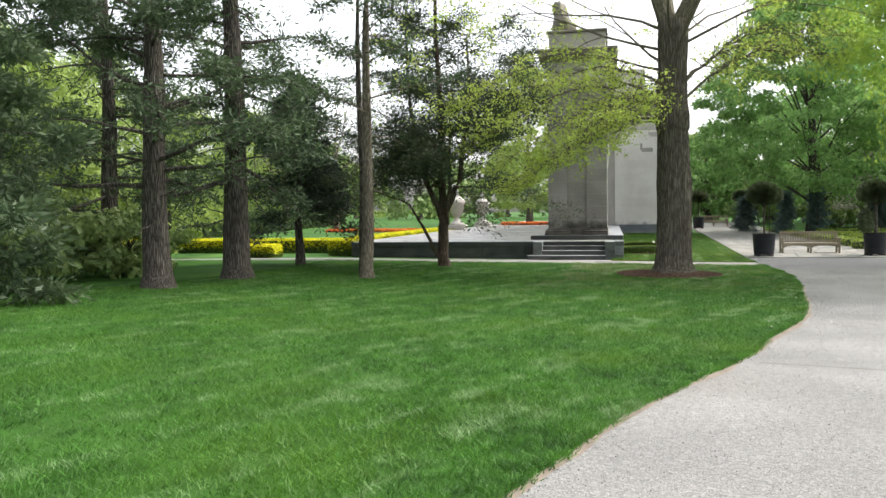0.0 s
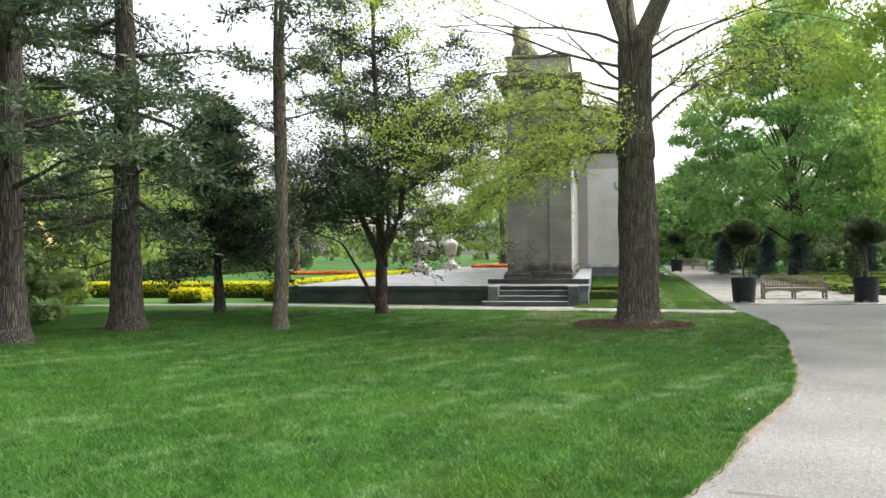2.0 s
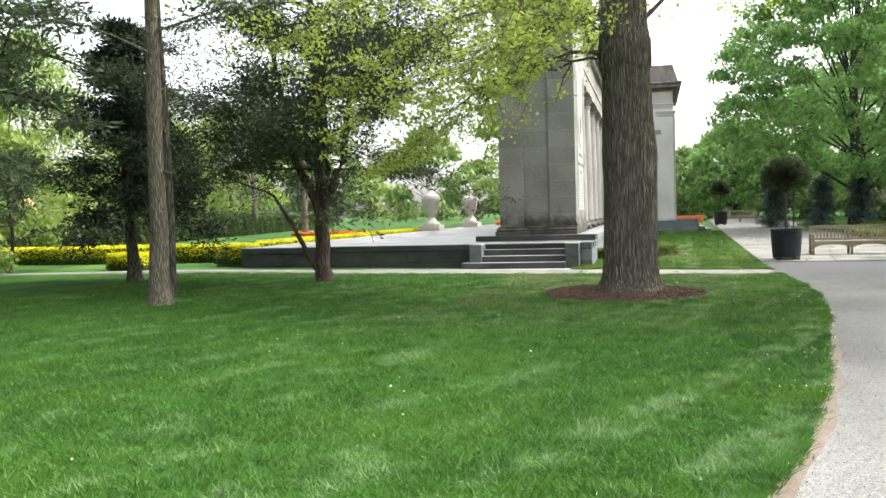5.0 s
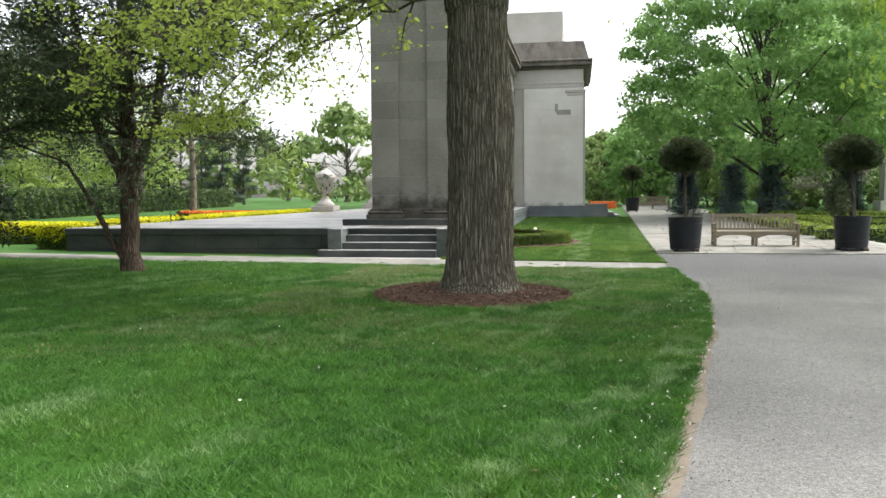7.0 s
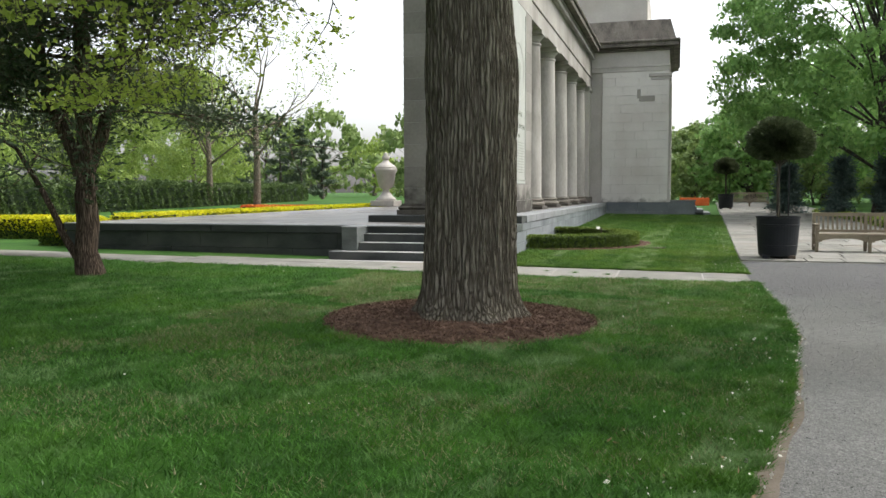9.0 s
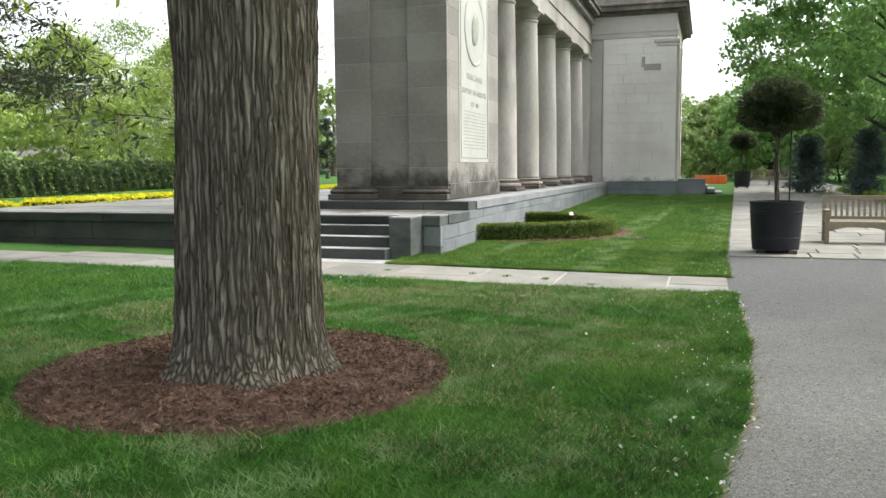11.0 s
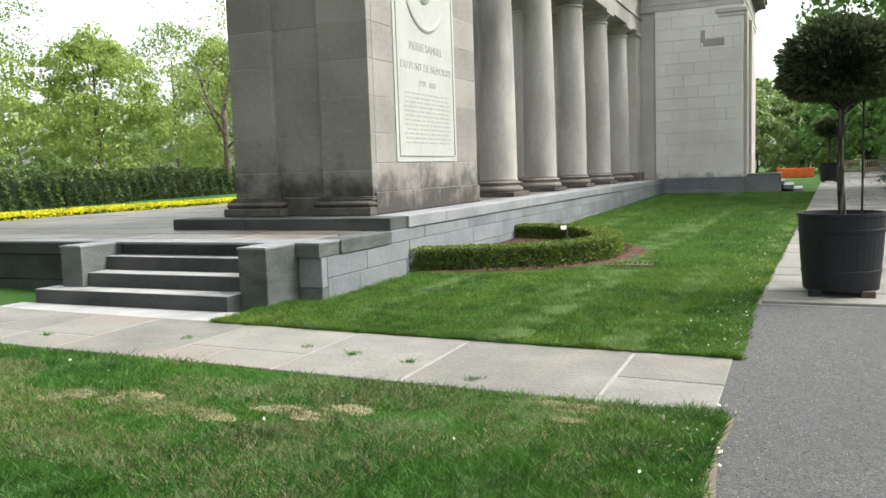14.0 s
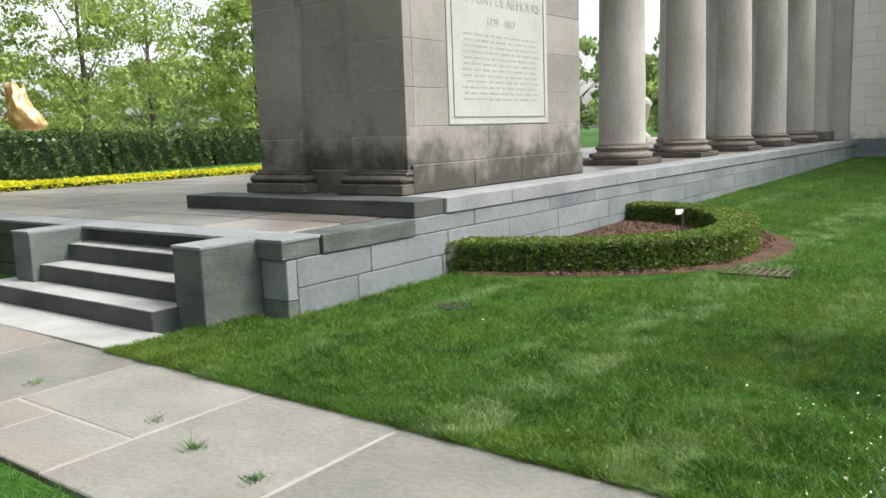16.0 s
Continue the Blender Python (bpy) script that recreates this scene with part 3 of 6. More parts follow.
courses = [SZ + 0.27, 1.62, 2.16, 2.70, 3.24, 3.78, 4.32, 4.86, 5.40, 5.94, 6.48, 7.02, 7.56]


def pilaster(x0, x1):
    pl = part("pilaster", boxed(x0 + 0.005, PY0 + 0.005, SZ, x1 - 0.008, PY0 + 0.11, PTOP), JOINT, pier)
    for k, (z0, z1) in enumerate(zip(courses, courses[1:])):
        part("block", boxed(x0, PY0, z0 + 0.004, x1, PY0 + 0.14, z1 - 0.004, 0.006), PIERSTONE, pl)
    # moulded base: plinth, torus, fillet, cavetto
    bm = bmesh.new()
    for e, z0, z1, bv in ((0.15, SZ, SZ + 0.12, 0.01), (0.13, SZ + 0.12, SZ + 0.22, 0.04), (0.07, SZ + 0.22, SZ + 0.255, 0.008), (0.045, SZ + 0.255, SZ + 0.28, 0.008)):
        box(bm, x0 - e, PY0 - e, z0, x1 + (e if x1 < -1 else 0.03), PY0 + 0.2, z1, bv)
    part("base_moulding", bm, BASE, pl, "blackened moulded base")
    bm = bmesh.new()
    for e, z0, z1, bv in ((0.03, 7.56, 7.64, 0.01), (0.01, 7.64, 7.86, 0.004), (0.06, 7.86, 7.95, 0.03), (0.10, 7.95, 8.03, 0.01)):
        box(bm, x0 - e, PY0 - e, z0, x1 + e, PY0 + 0.2, z1, bv)
    part("capital", bm, STONE, pl)


pilaster(PX0, -1.90)
pilaster(-1.05, PX1)
for k, (z0, z1) in enumerate(zip([SZ] + courses, courses)):
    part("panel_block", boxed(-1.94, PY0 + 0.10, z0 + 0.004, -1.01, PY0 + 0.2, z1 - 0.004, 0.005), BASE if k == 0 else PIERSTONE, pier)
# side face towards the promenade: plain blocks, dado, plaque
rng = random.Random(9)
for k, (z0, z1) in enumerate(zip([SZ, SZ + 0.33, 1.72, 2.16, 2.70, 3.24, 3.78, 4.32, 4.86, 5.40, 5.94, 6.48, 7.02, 7.56], [SZ + 0.33, 1.72, 2.16, 2.70, 3.24, 3.78, 4.32, 4.86, 5.40, 5.94, 6.48, 7.02, 7.56, 8.03])):
    if k == 0:
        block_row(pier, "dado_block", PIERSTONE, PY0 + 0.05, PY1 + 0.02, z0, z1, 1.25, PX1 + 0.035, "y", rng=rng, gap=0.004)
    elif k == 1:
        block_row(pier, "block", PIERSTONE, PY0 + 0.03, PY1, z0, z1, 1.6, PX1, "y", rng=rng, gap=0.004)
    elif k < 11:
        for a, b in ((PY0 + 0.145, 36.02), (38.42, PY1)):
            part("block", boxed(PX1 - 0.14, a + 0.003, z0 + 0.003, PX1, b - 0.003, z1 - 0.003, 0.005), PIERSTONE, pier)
    else:
        block_row(pier, "block", STONE, PY0 + 0.145, PY1, z0, z1, 1.2, PX1, "y", rng=rng, gap=0.004, off=0.4 * (k % 2))
plaque = part("plaque", boxed(PX1 - 0.10, 36.03, 1.73, PX1 + 0.012, 38.41, 6.47, 0.006), PLAQUE, pier, "pale green-white inscribed plaque in a raised frame")
for a in ((36.12, 1.84, 36.14, 6.3), (38.30, 1.84, 38.32, 6.3), (36.12, 1.82, 38.32, 1.84)):
    part("plaque_border", boxed(PX1 - 0.02, a[0], a[1], PX1 + 0.024, a[2], a[3], 0.004), ENGRAVE, plaque)


def lettering(text, y, z, size, parent, depth=0.004):
    cu = bpy.data.curves.new("inscription", "FONT")
    cu.body, cu.size, cu.align_x, cu.extrude = text, size, "CENTER", depth
    tmp = bpy.data.objects.new("inscription", cu)
    me = bpy.data.meshes.new_from_object(tmp)
    bpy.data.objects.remove(tmp)
    me.materials.append(ENGRAVE)
    ob = new("inscription", me)
    ob.parent = parent
    ob.matrix_basis = pose(PX1 + 0.013, y, z, 90, 0, 90)
    return tagged(ob, kind="stuff")


lettering("PIERRE SAMUEL", 37.22, 3.53, 0.19, plaque)
lettering("DU PONT DE NEMOURS", 37.22, 3.21, 0.18, plaque)
lettering("1739 - 1817", 37.22, 2.96, 0.14, plaque)
rng = random.Random(12)
for k in range(12):
    z = 2.82 - k * 0.072
    p = 36.32 + 0.1 * rng.random()
    bm = bmesh.new()
    while p < 38.12:
        q = min(38.14, p + 0.08 + 0.16 * rng.random())
        box(bm, PX1 + 0.008, p, z, PX1 + 0.0145, q, z + 0.026)
        p = q + 0.045
    tagged(part("text_line", bm, ENGRAVE, plaque), kind="stuff")
# round relief above the lines
bm = lathe([(0.80, 0), (0.80, 0.02), (0.76, 0.035), (0.72, 0.02), (0.05, 0.016)], 44)
bm.transform(pose(PX1 + 0.006, 37.22, 4.66, 90, 0, 90))
part("medallion", bm, PLAQUE, plaque, "round carved medallion")
bm = bmesh.new()
bmesh.ops.create_icosphere(bm, subdivisions=3, radius=1)
for v in bm.verts:
    v.co = Vector((v.co.x * 0.05, v.co.y * 0.26 + 0.06 * v.co.z, v.co.z * 0.36)) * (1 + 0.12 * noise.noise(v.co * 2.2))
bm.transform(pose(PX1 + 0.03, 37.22, 4.66))
part("relief", bm, ENGRAVE, plaque, "weathered carved relief", smooth=True)

# ---- columns ----


def column_mesh(parent):
    bm = lathe([(0.52, 0.10), (0.545, 0.13), (0.55, 0.17), (0.53, 0.21), (0.475, 0.225), (0.46, 0.25), (0.475, 0.275), (0.50, 0.29), (0.49, 0.32), (0.445, 0.335)], 36)
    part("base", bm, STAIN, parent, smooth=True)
    part("plinth", boxed(-0.55, -0.55, 0, 0.55, 0.55, 0.10, 0.01), BASE, parent, "darkened square plinth")
    prof = [(0.445, 0.335), (0.425, 0.40)]
    for i in range(9):
        s = i / 8
        prof.append((0.425 - 0.065 * s ** 1.8, 0.45 + s * 4.75))
    prof += [(0.36, 5.22), (0.395, 5.24), (0.395, 5.29), (0.362, 5.30)]
    part("shaft", lathe(prof, 36), COLSTONE, parent, smooth=True)
    part("echinus", lathe([(0.362, 5.30), (0.365, 5.40), (0.40, 5.43), (0.47, 5.50), (0.48, 5.53)], 36), STONE, parent, smooth=True)
    part("abacus", boxed(-0.50, -0.50, 5.53, 0.50, 0.50, 5.66, 0.012), STONE, parent)


COL_Y = [42.2, 45.4, 48.65, 51.9, 55.1]
first = thing("column", -0.78, COL_Y[0], SZ, "smooth grey limestone column with grey streaks on a square plinth", "column", "columns of the colonnade")
column_mesh(first)
for x in (-0.78, -2.25):
    for y in COL_Y:
        if (x, y) != (-0.78, COL_Y[0]):
            copy_thing(first, pose(x, y, SZ))
# half pillar that ends the row against the east block
half = thing("pillar", -0.75, 57.1, SZ, "square limestone pillar closing the row of columns", "pillar")
part("shaft", boxed(-0.38, -0.36, 0.3, 0.38, 0.5, 5.55, 0.008), STONEW, half)
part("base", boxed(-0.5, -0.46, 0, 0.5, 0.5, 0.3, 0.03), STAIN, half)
part("capital", boxed(-0.46, -0.44, 5.5, 0.46, 0.5, 5.66, 0.02), STONEW, half)

# ---- entablature over the colonnade, cornice over the pier ----
ent = thing("entablature", -1.5, 47, 6.6, "limestone entablature with dentils and dark weathered cornice", "entablature")
ent.matrix_basis = Matrix.Identity(4)
EZ = SZ + 5.66
part("architrave", boxed(-2.72, PY1 + 0.01, EZ, -0.32, 57.59, EZ + 0.5, 0.01), STONE, ent)
part("fascia", boxed(-2.76, PY1 + 0.01, EZ + 0.5, -0.28, 57.59, EZ + 0.62, 0.02), STONE, ent)
part("frieze", boxed(-2.70, PY1 + 0.01, EZ + 0.62, -0.34, 57.59, 8.05), STONE, ent)
bm = bmesh.new()
for i in range(91):
    y = 39.5 + i * 0.198
    box(bm, -0.36, y, 8.05, -0.16, y + 0.11, 8.2)
tagged(part("dentil_band", bm, STONE, ent), kind="stuff")


def cornice(parent, x0, y0, x1, y1, z, e=0.0):
    bm = bmesh.new()
    for o, a, b, bv in ((0.08, 0.0, 0.09, 0.01), (0.18, 0.09, 0.17, 0.03), (0.42, 0.17, 0.36, 0.012), (0.50, 0.36, 0.50, 0.04)):
        box(bm, x0 - o, y0 - o, z + a, x1 + o, y1 + o, z + b, bv)
    part("cornice", bm, STAIN, parent, "dark streaked projecting cornice")


bm = bmesh.new()
for o, a, b, bv in ((0.20, 0.0, 0.17, 0.03), (0.42, 0.17, 0.36, 0.012), (0.50, 0.36, 0.50, 0.04)):
    box(bm, -2.7 - o, 39.95, 8.2 + a, -0.34 + o, 57.0, 8.2 + b, bv)
part("cornice", bm, STAIN, ent, "dark streaked projecting cornice")
part("blocking_course", boxed(-2.5, 39.9, 8.7, -0.5, 57.1, 9.15, 0.01), STAIN, ent)
part("frieze_block", boxed(PX0 + 0.04, PY0 + 0.04, 8.02, PX1 - 0.03, PY1, PTOP, 0.006), STONE, pier)
cornice(pier, PX0 + 0.04, PY0 + 0.04, PX1 - 0.04, PY1 - 0.1, 8.33)
part("attic", boxed(PX0 + 0.05, PY0 + 0.05, 8.83, PX1 - 0.05, PY1, 9.55, 0.012), STONE, pier)
part("attic_cap", boxed(PX0 - 0.03, PY0 - 0.03, 9.55, PX1 + 0.03, PY1 + 0.05, 9.66, 0.02), STAIN, pier)

# seated stone figure on the pier, a plain weathered shape
bm = bmesh.new()
bmesh.ops.create_icosphere(bm, subdivisions=4, radius=1)
for v in bm.verts:
    q = v.co
    s = (q.z + 1) / 2
    w = 0.62 - 0.36 * s + 0.10 * math.sin(s * 9)
    v.co = Vector((q.x * w - 0.32 * s + 0.1, q.y * (0.9 - 0.5 * s), (q.z + 1) * 0.78)) * (1 + 0.10 * noise.noise(q * 3))
    v.co.z = max(0, v.co.z - 0.02)
statue = finish("statue", bm, STAIN, smooth=True)
statue.matrix_basis = pose(-2.08, 36.6, 9.655)
tagged(statue, "weathered dark stone figure on top of the pier", "statue")

# ---- east block ----
east = thing("east_block", 2, 60, 0.3, "solid limestone end block with grey base and dark cornice", "building")
east.matrix_basis = Matrix.Identity(4)
EX0, EX1, EY0, EY1 = -3.2, 3.42, 57.6, 66.0
part("core", boxed(EX0 + 0.05, EY0 + 0.08, 0.0, EX1 - 0.05, EY1 - 0.01, 8.3), STONEW, east)
rng = random.Random(21)
for z0, z1 in ((0.1, 0.52), (0.52, 0.98)):
    block_row(east, "base_block", GREYBLUE, 0.46, EX1 + 0.04, z0, z1, 1.4, EY0 - 0.05, "x", rng=rng)
zc = 0.98
k = 0
while zc < 7.4:
    z1 = min(zc + 0.44, 7.42)
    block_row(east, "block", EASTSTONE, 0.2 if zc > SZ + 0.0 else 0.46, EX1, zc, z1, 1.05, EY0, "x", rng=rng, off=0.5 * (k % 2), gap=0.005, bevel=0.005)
    zc = z1
    k += 1
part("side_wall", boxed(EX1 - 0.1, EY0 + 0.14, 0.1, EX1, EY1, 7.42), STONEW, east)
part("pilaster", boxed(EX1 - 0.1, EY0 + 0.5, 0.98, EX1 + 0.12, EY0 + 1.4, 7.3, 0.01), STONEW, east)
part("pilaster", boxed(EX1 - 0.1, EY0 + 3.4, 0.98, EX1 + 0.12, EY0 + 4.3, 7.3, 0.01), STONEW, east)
bm = bmesh.new()
for o, a, b, bv in ((0.03, 7.42, 7.62, 0.006), (0.06, 7.62, 7.72, 0.02), (0.0, 7.72, 8.4, 0.004)):
    box(bm, EX0 - o, EY0 - o, a, EX1 + o, EY1, b, bv)
part("frieze", bm, STONEW, east)
part("capital_band", boxed(2.45, EY0 - 0.06, 7.12, EX1 + 0.14, EY0 + 0.3, 7.3, 0.03), STONEW, east, "carved capital fragment")
part("capital_band", boxed(2.55, EY0 - 0.04, 6.98, EX1 + 0.10, EY0 + 0.3, 7.10, 0.02), STONEW, east)
part("carved_boss", boxed(2.0, EY0 - 0.03, 5.95, 2.75, EY0 + 0.2, 6.22, 0.015), STONE, east, "projecting dark-stained block")
part("carved_boss", boxed(1.9, EY0 - 0.02, 6.1, 2.06, EY0 + 0.2, 6.55, 0.015), STONE, east)
cornice(east, EX0, EY0, EX1, EY1, 8.4)
bm = boxed(EX0 - 0.3, EY0 - 0.3, 8.9, EX1 + 0.3, EY1 + 0.3, 9.9)
for v in bm.verts:
    if v.co.z > 9:
        v.co.x += 0.28 if v.co.x < 0 else -0.28
        v.co.y += 0.3 if v.co.y < 60 else -0.3
part("sloped_roof", bm, STAIN, east, "dark stone sloping parapet")
part("upper_block", boxed(-2.2, EY0 + 1.2, 9.8, 2.3, EY1 - 1.2, 11.8, 0.02), STONEW, east)
# side stair with its block
stair = thing("side_steps", 4.2, 58, 0.3, "grey stone side steps with a low cheek block", "steps")
stair.matrix_basis = Matrix.Identity(4)
part("cheek_block", boxed(3.42, 58.3, 0.15, 4.75, 58.9, 1.02, 0.012), GREYBLUE, stair)
part("cap", boxed(3.42, 58.26, 1.02, 4.79, 58.94, 1.08, 0.01), COPING, stair)
for i in range(4):
    part("step", boxed(3.5, 58.9, 0.1, 5.5 - i * 0.33, 62.5, 0.44 + i * 0.155, 0.008), COPING, stair)

# ---- planters, benches ----


def crown_points(n, rng, a, b, shell=0.75, flat=0.0):
    """Points in an ellipsoid shell of half-axes a (plan) and b (height)."""
    p = rng.normal(size=(n, 3))
    p /= np.linalg.norm(p, axis=1)[:, None]
    r = (shell + (1 - shell) * rng.random(n))
    bump = np.array([1 + 0.18 * noise.noise(Vector(q) * 2.6) + 0.06 * noise.noise(Vector(q) * 7) for q in p])
    p = p * (r * bump)[:, None] * np.array([a, a, b])
    if flat:
        lo = p[:, 2] < -flat * b
        p[lo, 2] = -flat * b + (p[lo, 2] + flat * b) * 0.25
    return p


def planter(x, y, trunk_r, seed, full=False, n=17000):
    p = thing("planter", x, y, ground_z(x, y) + 0.02, "clipped ball topiary in a large black barrel planter on casters", "planter", "planters on the promenade")
    rng = np.random.default_rng(seed)
    tub = part("tub", lathe([(0.37, 0.08), (0.38, 0.09), (0.41, 0.45), (0.435, 0.87), (0.447, 0.875), (0.447, 0.91), (0.42, 0.91), (0.41, 0.85), (0.02, 0.83)], 40), POTBLACK, p, smooth=False)
    part("hoop", lathe([(0.39, 0.26), (0.402, 0.265), (0.404, 0.30), (0.394, 0.305)], 40), POTBLACK, tub)
    part("hoop", lathe([(0.42, 0.70), (0.433, 0.705), (0.436, 0.74), (0.425, 0.745)], 40), POTBLACK, tub)
    part("soil", lathe([(0.405, 0.83), (0.405, 0.855), (0.01, 0.865)], 24), MULCH, p)
    for i in range(4):
        a = math.pi / 4 + i * math.pi / 2
        part("foot", boxed(0.36 * math.cos(a) - 0.07, 0.36 * math.sin(a) - 0.07, -0.02, 0.36 * math.cos(a) + 0.07, 0.36 * math.sin(a) + 0.07, 0.095, 0.01), IRON if i % 2 else POTBLACK, p)
    pts = [Vector((0.02 * math.sin(z * 3), 0.015 * math.cos(z * 2), z)) for z in (0.88, 1.2, 1.5, 1.8, 2.1, 2.5)]
    part("stem", tube(bmesh.new(), pts, [trunk_r, trunk_r * 0.9, trunk_r * 0.85, trunk_r * 0.85, trunk_r * 0.8, trunk_r * 0.5], 10, 0.15), BARKD, p)
    part("stake", tube(bmesh.new(), [Vector((0.2, 0.02, 0.88)), Vector((0.2, 0.02, 2.2))], [0.012, 0.012], 6), POTBLACK, p)
    br = bmesh.new()
    for i in range(14):
        a = 2.4 * i
        tip = Vector((0.6 * math.cos(a), 0.6 * math.sin(a), 2.35 + 0.5 * ((i * 7) % 10) / 10))
        tube(br, [Vector((0, 0, 1.95)), tip * 0.5 + Vector((0, 0, 1.05)), tip], [0.02, 0.012, 0.004], 5)
    part("branch_frame", br, BARKD, p)
    c = np.vstack([crown_points(n, rng, 0.66, 0.51, 0.75, 0.6), crown_points(n // 4, rng, 0.50, 0.38, 0.3, 0.6)]) + np.array([0, 0, 2.47])
    leaves_mesh("crown", c, 0.07 if n > 9000 else 0.14, LTOPI, p, seed, 0.5)
    if full:
        u = crown_points(2500, rng, 0.36, 0.55, 0.4) + np.array([-0.35, 0, 1.35])
        leaves_mesh("shoot", u, 0.08, LTOPI, p, seed + 1, 0.5)
    return p


planter(5.97, 34.5, 0.04, 3)
planter(10.2, 34.9, 0.085, 5, True)
for x, y in ((6.6, 66.0), (10.6, 72.0)):
    planter(x, y, 0.05, 8, False, 4000)


def bench(x, y, rz, width, label="weathered grey teak garden bench with slatted back"):
    b = thing("bench", x, y, ground_z(5.2, y) + 0.02, label, "bench", "garden benches", rz)
    h = width / 2
    for px in (-h, 0.0, h):
        part("leg", boxed(px - 0.035, -0.29, 0, px + 0.035, -0.21, 0.42 if px == 0 else 0.63, 0.006), TEAK, b)
        bm = boxed(px - 0.035, 0.21, 0, px + 0.035, 0.29, 0.90, 0.006)
        for v in bm.verts:
            v.co.y += 0.16 * max(0, v.co.z - 0.42)
        part("back_post", bm, TEAK, b)
    for px in (-h, h):
        bm = boxed(px - 0.045, -0.34, 0.63, px + 0.045, 0.30, 0.665, 0.008)
        part("armrest", bm, TEAK, b)
        part("side_rail", boxed(px - 0.02, -0.22, 0.12, px + 0.02, 0.22, 0.17), TEAK, b)
    for i in range(6):
        yy = -0.27 + i * 0.088
        part("seat_slat", boxed(-h - 0.02, yy, 0.42, h + 0.02, yy + 0.07, 0.442, 0.004), TEAK, b)
    part("front_rail", boxed(-h, -0.275, 0.345, h, -0.235, 0.42, 0.004), TEAK, b)
    # arched brackets below the seat
    for s0, s1 in ((-h + 0.03, -0.03), (0.03, h - 0.03)):
        bm = bmesh.new()
        n = 14
        for i in range(n):
            u0, u1 = i / n, (i + 1) / n
            z0 = 0.20 + 0.145 * math.sin(math.pi * (u0 + u1) / 2) ** 0.45
            box(bm, s0 + (s1 - s0) * u0, -0.27, min(z0, 0.335), s0 + (s1 - s0) * u1, -0.24, 0.35)
        part("bracket", bm, TEAK, b)
    top = bmesh.new()
    n = 16
    for i in range(n):
        u = (i + 0.5) / n
        z = 0.90
        box(top, -h - 0.03 + (width + 0.06) * i / n, 0.24, z - 0.07, -h - 0.03 + (width + 0.06) * (i + 1) / n, 0.40, z + 0.012)
    for v in top.verts:
        v.co.y = 0.27 + (0.09 if v.co.y > 0.3 else 0.03)
    part("top_rail", top, TEAK, b)
    part("lower_rail", boxed(-h, 0.215, 0.46, h, 0.255, 0.52, 0.004), TEAK, b)
    m = int(width / 0.098)
    for i in range(1, m):
        px = -h + width * i / m
        bm = boxed(px - 0.022, 0.23, 0.50, px + 0.022, 0.25, 0.85)
        for v in bm.verts:
            v.co.y += 0.16 * max(0, v.co.z - 0.42)
        part("back_slat", bm, TEAK, b)
    return b


bench(8.1, 36.4, -1, 2.2)
bench(8.3, 71.0, 0, 2.2)

# ---- urns on the terrace ----


def urn(x, y, z, s=1.0):
    u = thing("urn", x, y, z, "tall pale carved marble urn with lid on a moulded pedestal", "urn", "urns along the terrace")
    part("pedestal", boxed(-0.62 * s, -0.62 * s, -0.05, 0.62 * s, 0.62 * s, 0.22 * s, 0.02), URNSTONE, u)
    part("foot", lathe([(0.5 * s, 0.2 * s), (0.52 * s, 0.3 * s), (0.36 * s, 0.42 * s), (0.22 * s, 0.6 * s), (0.16 * s, 0.75 * s), (0.2 * s, 0.82 * s)], 28), URNSTONE, u, smooth=True)
    part("bowl", lathe([(0.2 * s, 0.8 * s), (0.34 * s, 0.9 * s), (0.36 * s, 0.98 * s), (0.4 * s, 1.02 * s), (0.5 * s, 1.6 * s), (0.58 * s, 1.74 * s), (0.55 * s, 1.84 * s)], 28), URNSTONE, u, smooth=True)
    part("lid", lathe([(0.56 * s, 1.82 * s), (0.5 * s, 1.92 * s), (0.33 * s, 2.06 * s), (0.2 * s, 2.14 * s), (0.14 * s, 2.24 * s)], 28), URNSTONE, u, smooth=True)
    part("finial", lathe([(0.13 * s, 2.22 * s), (0.2 * s, 2.32 * s), (0.2 * s, 2.42 * s), (0.1 * s, 2.5 * s), (0.12 * s, 2.56 * s), (0.02 * s, 2.64 * s)], 20), URNSTONE, u, smooth=True)
    return u


urn(-10.5, 55.3, 0.86, 1.02)
urn(-10.2, 64.8, 0.86, 1.02)

# ---- hedges and beds ----


